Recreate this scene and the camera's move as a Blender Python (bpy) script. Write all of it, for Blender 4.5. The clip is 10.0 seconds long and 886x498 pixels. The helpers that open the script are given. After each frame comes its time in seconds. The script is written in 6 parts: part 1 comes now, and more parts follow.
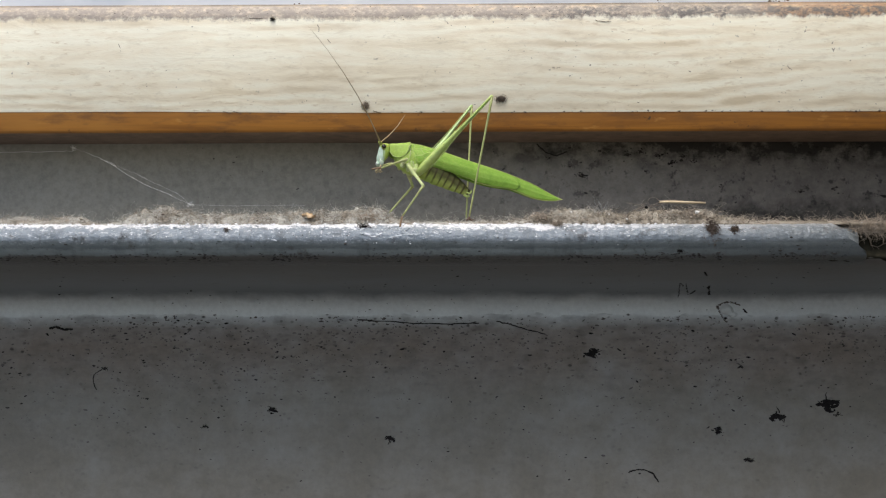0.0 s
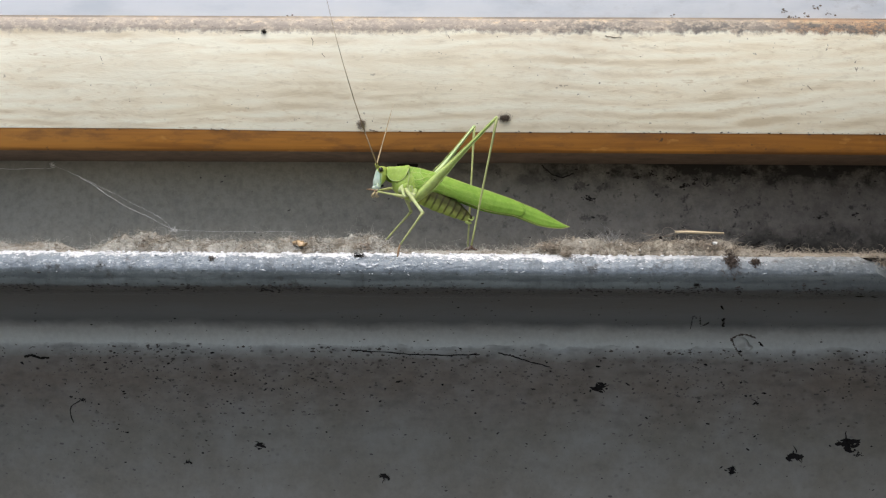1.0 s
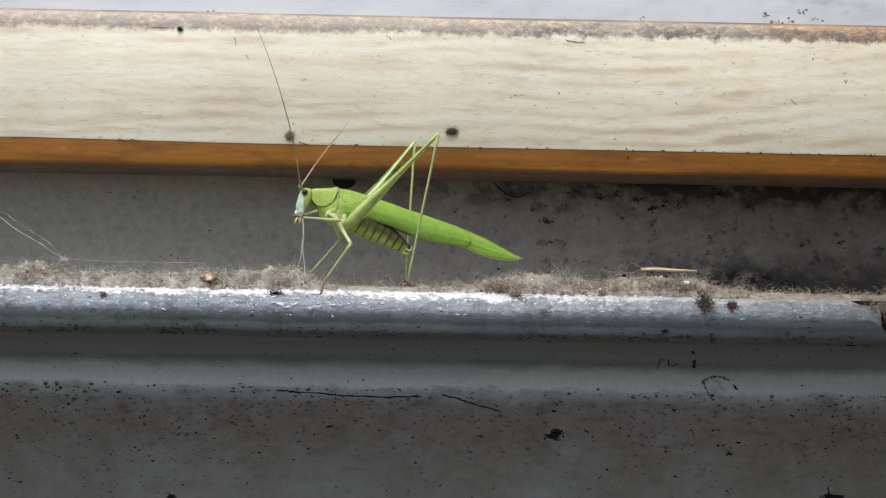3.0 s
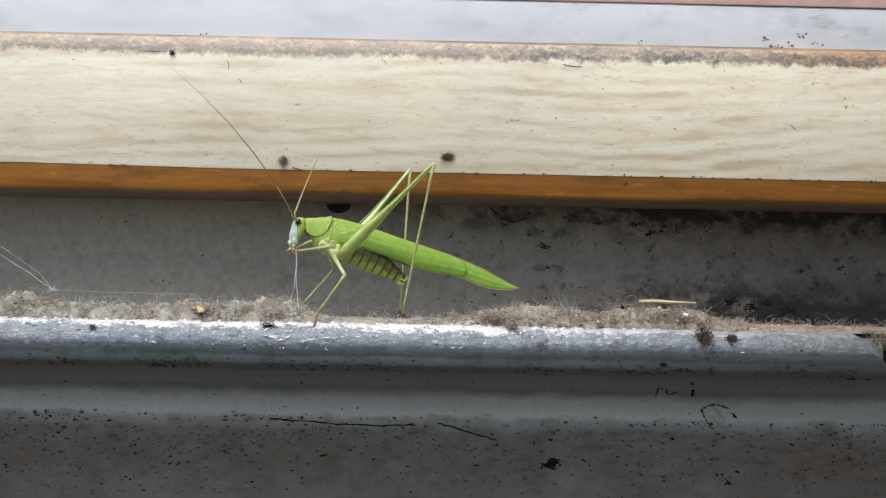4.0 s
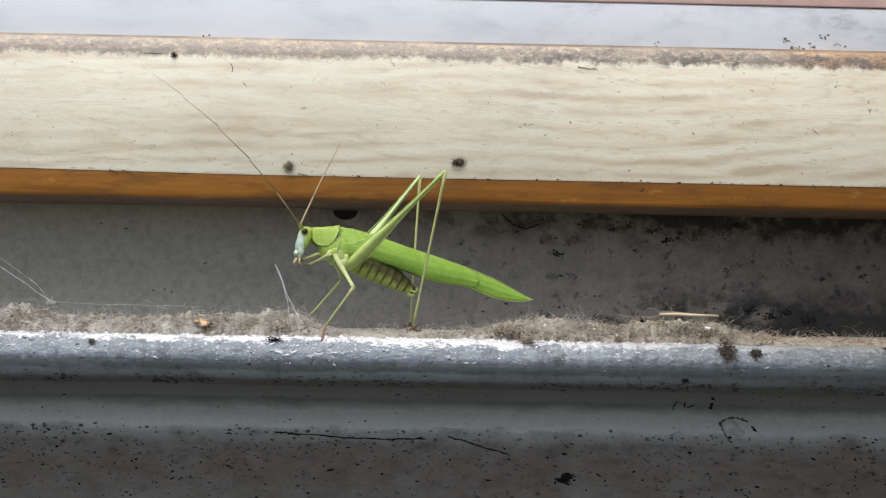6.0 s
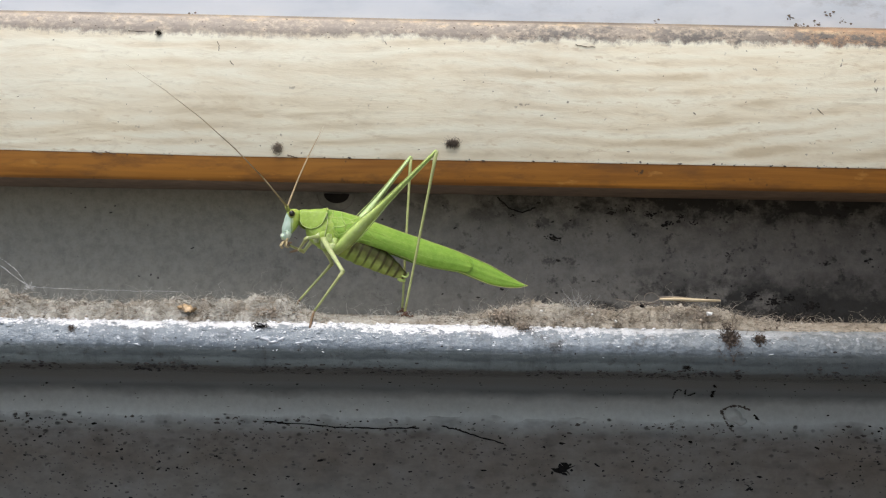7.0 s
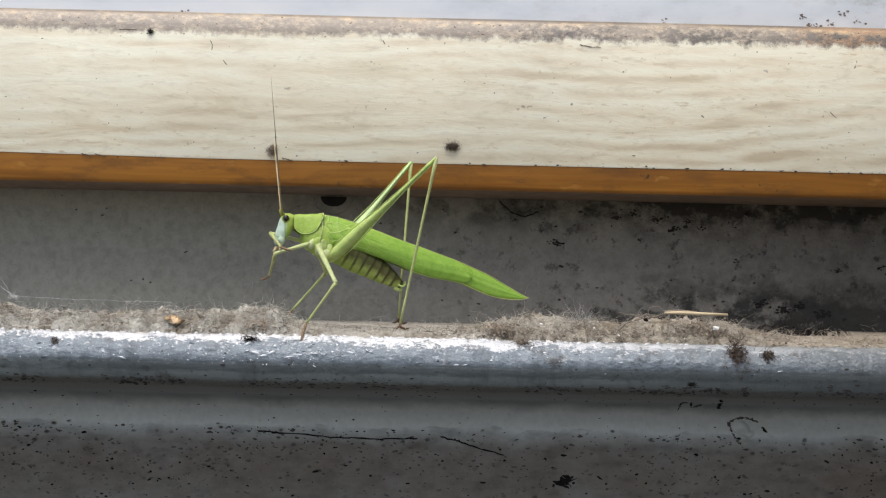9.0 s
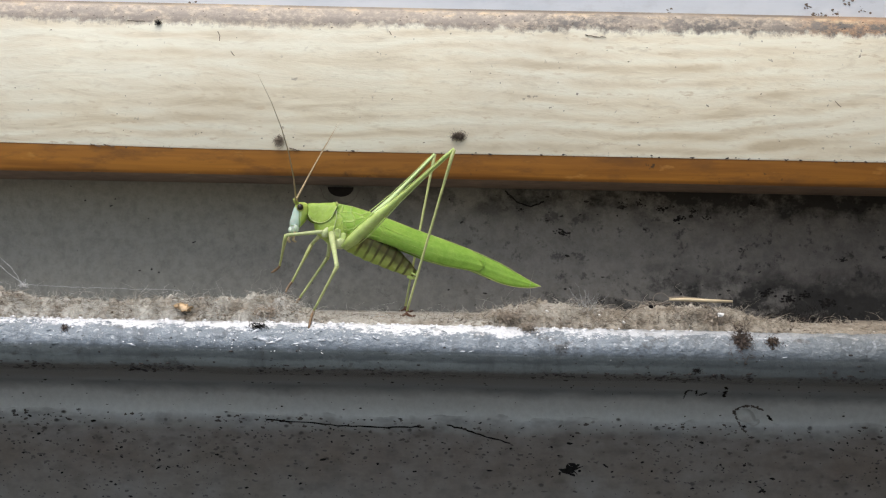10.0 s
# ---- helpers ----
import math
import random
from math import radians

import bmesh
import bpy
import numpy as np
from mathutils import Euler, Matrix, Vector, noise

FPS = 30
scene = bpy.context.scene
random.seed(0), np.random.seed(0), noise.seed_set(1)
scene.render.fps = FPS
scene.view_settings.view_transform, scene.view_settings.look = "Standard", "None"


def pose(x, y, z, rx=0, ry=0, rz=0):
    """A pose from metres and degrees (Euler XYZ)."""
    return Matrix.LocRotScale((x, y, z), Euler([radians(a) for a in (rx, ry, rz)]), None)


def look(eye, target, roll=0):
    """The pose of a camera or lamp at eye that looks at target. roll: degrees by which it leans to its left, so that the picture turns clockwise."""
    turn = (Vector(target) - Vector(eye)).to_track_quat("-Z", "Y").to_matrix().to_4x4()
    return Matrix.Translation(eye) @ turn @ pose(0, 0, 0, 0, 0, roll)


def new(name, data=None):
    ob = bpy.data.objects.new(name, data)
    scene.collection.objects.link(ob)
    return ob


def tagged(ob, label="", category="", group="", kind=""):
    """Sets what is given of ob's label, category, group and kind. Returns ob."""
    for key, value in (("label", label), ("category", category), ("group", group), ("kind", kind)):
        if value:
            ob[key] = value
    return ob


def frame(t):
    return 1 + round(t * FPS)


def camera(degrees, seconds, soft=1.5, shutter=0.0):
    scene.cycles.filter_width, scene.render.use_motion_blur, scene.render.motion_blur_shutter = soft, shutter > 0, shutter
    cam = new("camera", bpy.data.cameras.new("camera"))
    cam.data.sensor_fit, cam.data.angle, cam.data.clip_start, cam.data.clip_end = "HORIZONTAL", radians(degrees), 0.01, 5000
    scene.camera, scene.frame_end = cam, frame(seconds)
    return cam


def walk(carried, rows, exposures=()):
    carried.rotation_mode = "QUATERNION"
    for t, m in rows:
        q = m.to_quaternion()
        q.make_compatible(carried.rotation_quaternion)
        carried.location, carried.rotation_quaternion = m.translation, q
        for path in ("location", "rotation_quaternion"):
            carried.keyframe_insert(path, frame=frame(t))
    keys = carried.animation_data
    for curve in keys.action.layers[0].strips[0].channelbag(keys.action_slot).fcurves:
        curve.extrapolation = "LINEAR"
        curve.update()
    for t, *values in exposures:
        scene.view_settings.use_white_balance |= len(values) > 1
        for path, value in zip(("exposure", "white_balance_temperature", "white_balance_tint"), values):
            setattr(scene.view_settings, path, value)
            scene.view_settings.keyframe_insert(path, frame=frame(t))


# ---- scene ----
cam = camera(42.66, 10.0, 1.2)
# seconds, eye in metres, yaw, pitch and roll in degrees
PATH = [
    (0.0, 0.00048, -0.20865, -0.01449, 1.144, 2.702, -0.013),
    (0.2, 0.00151, -0.20576, -0.01462, 1.162, 2.706, 0.009),
    (0.5, 0.00229, -0.20382, -0.01304, 0.896, 2.806, 0.076),
    (0.7, 0.00276, -0.20143, -0.01223, 1.026, 2.771, 0.015),
    (1.0, -0.00089, -0.19536, -0.00916, 0.845, 2.920, 0.437),
    (1.2, -0.00030, -0.19060, -0.00780, 0.589, 2.835, 0.665),
    (1.5, 0.00078, -0.18606, -0.00546, 0.280, 2.831, 0.607),
    (1.7, 0.00237, -0.18341, -0.00380, 0.213, 2.910, 0.703),
    (2.0, 0.00187, -0.17755, -0.00297, 0.075, 2.517, 0.845),
    (2.2, 0.00210, -0.17476, -0.00297, -0.251, 2.528, 0.856),
    (2.5, 0.00409, -0.17109, -0.00196, -0.722, 2.498, 0.926),
    (2.7, 0.00469, -0.17016, -0.00186, -0.642, 2.486, 0.988),
    (3.8, 0.00413, -0.16761, 0.00321, -0.668, 2.631, 1.035),
    (4.0, 0.00461, -0.16697, 0.00337, -0.841, 2.697, 1.049),
    (4.2, 0.00568, -0.16640, 0.00378, -0.787, 2.782, 1.001),
    (4.5, 0.00472, -0.16486, 0.00293, -0.772, 2.554, 0.967),
    (4.7, 0.00492, -0.16360, 0.00290, -1.042, 2.504, 1.036),
    (5.0, 0.00538, -0.16296, 0.00327, -0.693, 2.495, 1.011),
    (5.2, 0.00482, -0.16285, 0.00433, -0.757, 2.745, 0.987),
    (5.5, 0.00442, -0.16214, 0.00472, -0.693, 2.605, 1.112),
    (5.7, 0.00289, -0.16172, 0.00533, -0.741, 2.628, 1.085),
    (6.8, 0.00395, -0.15617, 0.00588, -0.794, 1.990, 1.003),
    (7.0, 0.00396, -0.15500, 0.00513, -0.867, 1.955, 0.970),
    (7.2, 0.00397, -0.15439, 0.00553, -1.223, 1.922, 1.136),
    (7.5, 0.00547, -0.15412, 0.00566, -1.264, 2.085, 1.144),
    (7.7, 0.00543, -0.15421, 0.00676, -1.353, 2.119, 1.181),
    (8.0, 0.00469, -0.15370, 0.00741, -0.733, 1.896, 1.029),
    (8.2, 0.00292, -0.15293, 0.00711, -0.167, 1.475, 1.129),
    (8.5, 0.00467, -0.15108, 0.00741, -0.601, 1.442, 1.301),
    (8.7, 0.00588, -0.14994, 0.00804, -0.406, 1.338, 1.103),
    (9.0, 0.00576, -0.14955, 0.00849, -0.372, 1.293, 1.245),
    (9.2, 0.00549, -0.15000, 0.00765, -0.330, 1.254, 1.246),
    (9.5, 0.00473, -0.14969, 0.00655, -0.171, 0.995, 1.194),
    (9.7, 0.00520, -0.14981, 0.00677, -0.167, 1.149, 1.103),
    (10.0, 0.00584, -0.15060, 0.00726, -0.036, 1.117, 1.146),
]
walk(cam, [(t, pose(x, y, z, 0, 0, yaw) @ pose(0, 0, 0, 90 + pitch) @ pose(0, 0, 0, 0, 0, roll)) for t, x, y, z, yaw, pitch, roll in PATH])

# ---- light: a bright overcast day, the sky is behind and above the camera ----
world = bpy.data.worlds.new("overcast_sky")
scene.world = world
world.use_nodes = True
sky = world.node_tree.nodes.new("ShaderNodeTexSky")
sky.sky_type, sky.sun_disc = "NISHITA", False
sky.sun_elevation, sky.sun_rotation = radians(64), radians(200)
sky.air_density, sky.dust_density, sky.ozone_density = 1.0, 3.0, 1.0
back = world.node_tree.nodes["Background"]
back.inputs["Strength"].default_value = 0.12
world.node_tree.links.new(sky.outputs[0], back.inputs["Color"])
sun = new("sun", bpy.data.lights.new("sun", "SUN"))
sun.data.energy, sun.data.angle, sun.data.color = 1.3, radians(45), (1.0, 0.96, 0.885)
sun.matrix_world = look((-0.4, -1.0, 2.2), (0, 0, 0))
scene.view_settings.exposure = 0.74

MM = 0.001
EDGE = 1.5          # half length of the wall pieces, metres


# ---- node helpers ----
class Mat:
    """A principled material with short-hands for its nodes."""

    def __init__(self, name, rough=0.5, metal=0.0, spec=0.5):
        self.m = bpy.data.materials.new(name)
        self.m.use_nodes = True
        self.n, self.l = self.m.node_tree.nodes, self.m.node_tree.links
        self.p = self.n["Principled BSDF"]
        self.p.inputs["Roughness"].default_value = rough
        self.p.inputs["Metallic"].default_value = metal
        self.p.inputs["Specular IOR Level"].default_value = spec
        self.coord = self.n.new("ShaderNodeTexCoord").outputs["Object"]

    def put(self, value, socket):
        if hasattr(value, "is_linked"):
            self.l.new(value, socket)
        else:
            socket.default_value = value
        return self

    def scaled(self, sx, sy, sz, turn=(0, 0, 0)):
        node = self.n.new("ShaderNodeMapping")
        node.inputs["Scale"].default_value = (sx, sy, sz)
        node.inputs["Rotation"].default_value = turn
        self.l.new(self.coord, node.inputs["Vector"])
        return node.outputs[0]

    def noise(self, scale, detail=4, rough=0.55, vector=None, distortion=0.0):
        node = self.n.new("ShaderNodeTexNoise")
        node.inputs["Scale"].default_value, node.inputs["Detail"].default_value = scale, detail
        node.inputs["Roughness"].default_value, node.inputs["Distortion"].default_value = rough, distortion
        self.l.new(vector or self.coord, node.inputs["Vector"])
        return node.outputs[0]

    def voronoi(self, scale, vector=None, feature="F1"):
        node = self.n.new("ShaderNodeTexVoronoi")
        node.feature = feature
        node.inputs["Scale"].default_value = scale
        self.l.new(vector or self.coord, node.inputs["Vector"])
        return node.outputs["Distance"]

    def ramp(self, value, *stops):
        node = self.n.new("ShaderNodeValToRGB")
        ends = node.color_ramp.elements
        while len(ends) < len(stops):
            ends.new(0.5)
        for end, (at, colour) in zip(ends, stops):
            end.position = at
            end.color = (*colour, 1) if isinstance(colour, tuple) else (colour, colour, colour, 1)
        self.l.new(value, node.inputs[0])
        return node.outputs[0]

    def mix(self, factor, a, b, kind="MIX"):
        node = self.n.new("ShaderNodeMix")
        node.data_type, node.blend_type = "RGBA", kind
        for value, socket in ((factor, node.inputs[0]), (a, node.inputs[6]), (b, node.inputs[7])):
            self.put((*value, 1) if isinstance(value, tuple) else value, socket)
        return node.outputs[2]

    def math(self, kind, a, b=0.0):
        node = self.n.new("ShaderNodeMath")
        node.operation = kind
        self.put(a, node.inputs[0]).put(b, node.inputs[1])
        return node.outputs[0]

    def axis(self, which):
        node = self.n.new("ShaderNodeSeparateXYZ")
        self.l.new(self.coord, node.inputs[0])
        return node.outputs["XYZ".index(which)]

    def bump(self, height, depth, strength=0.6):
        node = self.n.new("ShaderNodeBump")
        node.inputs["Strength"].default_value, node.inputs["Distance"].default_value = strength, depth
        self.l.new(height, node.inputs["Height"])
        if self.p.inputs["Normal"].is_linked:
            self.l.new(self.p.inputs["Normal"].links[0].from_socket, node.inputs["Normal"])
        self.l.new(node.outputs[0], self.p.inputs["Normal"])
        return self

    def colour(self, value):
        return self.put((*value, 1) if isinstance(value, tuple) else value, self.p.inputs["Base Color"])

    def rough(self, value):
        return self.put(value, self.p.inputs["Roughness"])


def plain(name, colour, rough=0.5, vary=0.25, scale=900, bump=0.00003, metal=0.0, spec=0.5, through_light=0.0):
    """One colour broken by two scales of noise."""
    m = Mat(name, rough, metal, spec)
    big, small = m.noise(scale * 0.25, 3), m.noise(scale, 5, 0.65)
    tone = m.math("MULTIPLY", m.math("ADD", big, small), 0.5)
    dark, light = tuple(c * (1 - vary) for c in colour), tuple(min(1, c * (1 + vary)) for c in colour)
    m.colour(m.ramp(tone, (0.32, dark), (0.68, light)))
    m.bump(small, bump)
    if through_light:
        m.p.inputs["Subsurface Weight"].default_value = through_light
        m.p.inputs["Subsurface Radius"].default_value = (0.6, 1.0, 0.3)
        m.p.inputs["Subsurface Scale"].default_value = 0.0006
    return m.m


# ---- materials: the wall and the ledge ----
def grey_paint(name, clean, dirty, grime_from, rough=0.42):
    """Old grey gloss paint: browned in the hollow with its shade painted in, a cleaner band under it brightened for its
    sheen, and grime below the height grime_from (metres).
    """
    m = Mat(name, rough, 0.0, 0.3)
    cloud = m.noise(60, 4)
    fine = m.noise(900, 6, 0.7)
    base = m.mix(cloud, tuple(c * 0.88 for c in clean), tuple(c * 1.12 for c in clean))
    wavy = m.math("ADD", m.axis("Z"), m.math("MULTIPLY", m.math("SUBTRACT", m.noise(130, 4, 0.55), 0.5), 0.0032))
    low = m.math("LESS_THAN", wavy, grime_from)
    soft = m.ramp(m.math("MULTIPLY", m.math("SUBTRACT", grime_from, wavy), 110.0), (0.0, 0.0), (0.35, 0.85), (0.8, 1.0))
    cover = m.math("MULTIPLY", soft, m.ramp(m.noise(90, 4, 0.6), (0.25, 0.85), (0.6, 1.0)))
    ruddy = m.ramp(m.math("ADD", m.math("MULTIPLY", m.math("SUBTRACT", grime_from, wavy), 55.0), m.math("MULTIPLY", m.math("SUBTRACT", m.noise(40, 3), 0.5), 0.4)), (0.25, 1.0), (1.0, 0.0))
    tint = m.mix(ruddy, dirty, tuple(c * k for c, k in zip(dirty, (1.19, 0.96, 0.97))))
    base = m.mix(cover, base, m.mix(m.noise(35, 4, 0.5), m.mix(0.5, tint, tuple(c * 0.8 for c in dirty)), m.mix(0.5, tint, tuple(c * 1.16 for c in dirty))))
    # the underside's shade is put into the colour above the pale band
    hollow_shade = m.ramp(m.math("MULTIPLY", m.math("ADD", wavy, 0.0146), 240.0), (0.1, 0.0), (0.6, 0.9))
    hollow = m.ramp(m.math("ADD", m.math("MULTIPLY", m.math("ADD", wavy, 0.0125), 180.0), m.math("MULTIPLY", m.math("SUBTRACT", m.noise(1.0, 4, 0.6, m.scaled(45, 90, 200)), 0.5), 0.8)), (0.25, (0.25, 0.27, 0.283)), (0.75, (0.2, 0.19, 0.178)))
    base = m.mix(hollow_shade, base, hollow)
    lens, grain = m.scaled(430, 430, 640), m.noise(900, 3, 0.6)
    pits = m.ramp(m.math("ADD", m.voronoi(1.0, lens), m.math("MULTIPLY", m.math("SUBTRACT", grain, 0.5), 0.3)), (0.1, 1.0), (0.22, 0.0))
    gathers = m.ramp(m.noise(1.0, 4, 0.6, m.scaled(75, 75, 95)), (0.44, 0.0), (0.6, 1.0))
    zone = m.ramp(m.math("MULTIPLY", m.math("SUBTRACT", grime_from, wavy), 48.0), (0.02, 1.0), (0.55, 0.7), (1.0, 0.22))
    pits = m.math("MULTIPLY", m.math("MULTIPLY", pits, gathers), m.math("MULTIPLY", low, zone))
    base = m.mix(m.math("MULTIPLY", pits, 0.85), base, (0.03, 0.026, 0.025))
    mottle = m.ramp(m.noise(1.0, 3, 0.55, m.scaled(210, 300, 430)), (0.5, 0.0), (0.74, 1.0))
    base = m.mix(m.math("MULTIPLY", m.math("MULTIPLY", mottle, zone), m.math("MULTIPLY", low, 0.45)), base, (0.06, 0.048, 0.045))
    base = m.mix(0.3, base, m.ramp(fine, (0.36, 0.65), (0.6, 1.0)), "MULTIPLY")
    coarse = m.noise(1.0, 5, 0.65, m.scaled(190, 300, 520))
    base = m.mix(m.math("MULTIPLY", m.math("MULTIPLY", cover, zone), 0.6), base, m.ramp(coarse, (0.32, 0.7), (0.66, 1.15)), "MULTIPLY")
    m.colour(base)
    m.put(m.math("MULTIPLY", m.ramp(cover, (0.0, 1.0), (0.55, 0.0)), 0.2), m.p.inputs["Metallic"])
    m.rough(m.math("ADD", rough - 0.08, m.math("ADD", m.math("MULTIPLY", fine, 0.14), m.math("MULTIPLY", cover, 0.3))))
    m.bump(m.noise(110, 4, 0.55), 0.0003, 0.35).bump(fine, 0.00012, 0.5).bump(m.math("SUBTRACT", 1.0, pits), 0.0002, 0.8).bump(m.math("MULTIPLY", m.math("MULTIPLY", coarse, cover), zone), 0.0005, 0.6)
    return m.m


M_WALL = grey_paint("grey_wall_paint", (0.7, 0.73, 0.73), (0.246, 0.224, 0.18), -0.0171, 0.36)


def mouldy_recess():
    """Grey paint, lighter to one side, with patches of black mould towards the other, darker along its upper edge and
    low in the corner.
    """
    m = Mat("mouldy_grey_paint", 0.6, 0.0, 0.2)
    cloud, fine = m.noise(45, 5, 0.6), m.noise(800, 6, 0.7)
    base = m.mix(cloud, (0.247, 0.24, 0.207), (0.312, 0.304, 0.265))
    x, z = m.axis("X"), m.axis("Z")
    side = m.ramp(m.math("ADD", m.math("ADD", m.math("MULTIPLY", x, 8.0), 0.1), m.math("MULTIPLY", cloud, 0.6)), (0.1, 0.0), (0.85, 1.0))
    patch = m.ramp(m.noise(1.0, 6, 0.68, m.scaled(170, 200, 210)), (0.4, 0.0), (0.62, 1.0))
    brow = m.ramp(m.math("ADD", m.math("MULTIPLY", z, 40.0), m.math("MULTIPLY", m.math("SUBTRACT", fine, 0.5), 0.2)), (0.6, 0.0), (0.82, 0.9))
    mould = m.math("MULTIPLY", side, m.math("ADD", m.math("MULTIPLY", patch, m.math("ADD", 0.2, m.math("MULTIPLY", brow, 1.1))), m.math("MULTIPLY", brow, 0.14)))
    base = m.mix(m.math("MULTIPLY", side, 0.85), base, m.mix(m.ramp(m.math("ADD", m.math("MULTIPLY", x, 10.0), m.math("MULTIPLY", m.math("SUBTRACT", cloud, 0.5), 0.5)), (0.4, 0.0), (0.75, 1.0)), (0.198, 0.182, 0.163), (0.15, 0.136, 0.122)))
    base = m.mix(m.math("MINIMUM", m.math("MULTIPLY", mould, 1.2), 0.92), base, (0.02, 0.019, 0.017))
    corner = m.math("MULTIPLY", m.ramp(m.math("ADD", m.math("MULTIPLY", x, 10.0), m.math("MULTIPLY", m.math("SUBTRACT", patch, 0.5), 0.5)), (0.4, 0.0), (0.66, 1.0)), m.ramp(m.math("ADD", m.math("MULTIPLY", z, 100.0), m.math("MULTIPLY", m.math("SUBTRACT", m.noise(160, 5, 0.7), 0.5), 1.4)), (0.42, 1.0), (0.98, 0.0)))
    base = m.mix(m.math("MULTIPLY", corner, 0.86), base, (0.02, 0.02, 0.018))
    dots = m.math("MULTIPLY", m.ramp(m.noise(430, 5, 0.7), (0.56, 0.0), (0.64, 1.0)), m.math("ADD", 0.14, side))
    base = m.mix(0.55, base, m.ramp(fine, (0.36, 0.6), (0.6, 1.0)), "MULTIPLY")
    m.colour(m.mix(m.math("MULTIPLY", dots, 0.72), base, (0.03, 0.029, 0.027)))
    m.rough(m.math("ADD", 0.45, m.math("MULTIPLY", fine, 0.25)))
    m.bump(m.noise(150, 5, 0.65), 0.0008, 0.6).bump(fine, 0.00016, 0.7)
    return m.m


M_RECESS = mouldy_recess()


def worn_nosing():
    """Silver-grey paint, rubbed to a chalky white along the upper edge, scuffed and dirty, the lower face's shade
    painted in by height.
    """
    m = Mat("worn_silver_paint", 0.28, 0.0, 0.7)
    streak = m.noise(1.0, 5, 0.7, m.scaled(170, 700, 900))
    chips = m.noise(1.0, 6, 0.75, m.scaled(900, 1300, 1400), 0.2)
    z = m.math("MULTIPLY", m.axis("Z"), 1000.0)
    rag = m.math("ADD", m.math("MULTIPLY", m.math("SUBTRACT", chips, 0.5), 4.4), m.math("MULTIPLY", m.math("SUBTRACT", m.noise(110, 4, 0.6), 0.55), 3.6))
    white = m.ramp(m.math("ADD", m.math("ADD", z, rag), 1.25), (0.25, 0.0), (0.6, 1.0))
    white = m.math("MULTIPLY", white, m.ramp(m.math("MULTIPLY", m.axis("X"), 10.0), (0.05, 1.0), (0.6, 0.12)))
    # pale spots: scuffs that also paint glints on the upper face
    scuff_glints = m.math("MULTIPLY", m.ramp(m.math("ADD", m.math("MULTIPLY", z, 0.25), 1.1), (0.05, 0.0), (0.8, 1.0)), m.ramp(chips, (0.55, 0.0), (0.63, 1.0)))
    paint = m.mix(streak, (0.17, 0.2, 0.225), (0.32, 0.365, 0.4))
    edge_jitter = m.math("ADD", m.math("MULTIPLY", m.math("SUBTRACT", streak, 0.5), 1.3), m.math("MULTIPLY", m.math("SUBTRACT", m.noise(330, 5, 0.7), 0.5), 1.1))
    drop = m.math("MULTIPLY", m.math("SUBTRACT", edge_jitter, z), 0.125)
    # colour bands paint the rounded face's shade and lit lip, with grime beneath
    cover = m.ramp(drop, (0.36, 0.0), (0.46, 0.88))
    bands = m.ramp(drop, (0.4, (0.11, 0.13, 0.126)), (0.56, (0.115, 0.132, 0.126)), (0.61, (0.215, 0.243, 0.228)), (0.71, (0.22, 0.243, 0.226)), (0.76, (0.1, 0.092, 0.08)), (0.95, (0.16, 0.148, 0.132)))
    paint = m.mix(cover, paint, m.mix(0.45, bands, m.ramp(streak, (0.35, 0.5), (0.65, 1.0)), "MULTIPLY"))
    runs = m.ramp(m.noise(1.0, 5, 0.7, m.scaled(520, 300, 170)), (0.5, 0.0), (0.7, 0.45))
    paint = m.mix(runs, paint, (0.07, 0.078, 0.08))
    paint = m.mix(m.ramp(m.math("ADD", m.math("MULTIPLY", m.axis("X"), 10.0), m.math("MULTIPLY", m.math("SUBTRACT", streak, 0.5), 0.3)), (0.3, 0.0), (0.74, 0.85)), paint, (0.1, 0.112, 0.112))
    scuff_glints = m.math("MULTIPLY", scuff_glints, m.ramp(m.math("MULTIPLY", m.axis("X"), 10.0), (0.0, 1.0), (0.45, 0.4)))
    base = m.mix(m.math("MULTIPLY", scuff_glints, 0.85), paint, (0.72, 0.74, 0.77))
    base = m.mix(white, base, (0.86, 0.86, 0.87))
    dirt = m.ramp(m.noise(300, 6, 0.72), (0.57, 0.0), (0.68, 1.0))
    m.colour(m.mix(m.math("MULTIPLY", dirt, 0.8), base, (0.06, 0.056, 0.05)))
    m.put(m.math("MULTIPLY", scuff_glints, 0.5), m.p.inputs["Metallic"])
    m.rough(m.math("ADD", 0.16, m.math("MULTIPLY", chips, 0.3)))
    upper = m.ramp(m.math("ADD", m.math("MULTIPLY", z, 0.3), 1.15), (0.1, 0.15), (0.75, 1.0))
    m.bump(m.math("MULTIPLY", upper, m.noise(1.0, 6, 0.66, m.scaled(420, 620, 620))), 0.0012, 0.75).bump(m.noise(1700, 4, 0.7), 0.00015, 0.5)
    return m.m


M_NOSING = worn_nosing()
M_BEAD = plain("chalky_white_paint", (0.8, 0.8, 0.81), 0.45, 0.18, 900)
M_SCALE = plain("bright_paint_scale", (0.78, 0.8, 0.83), 0.25, 0.15, 900)


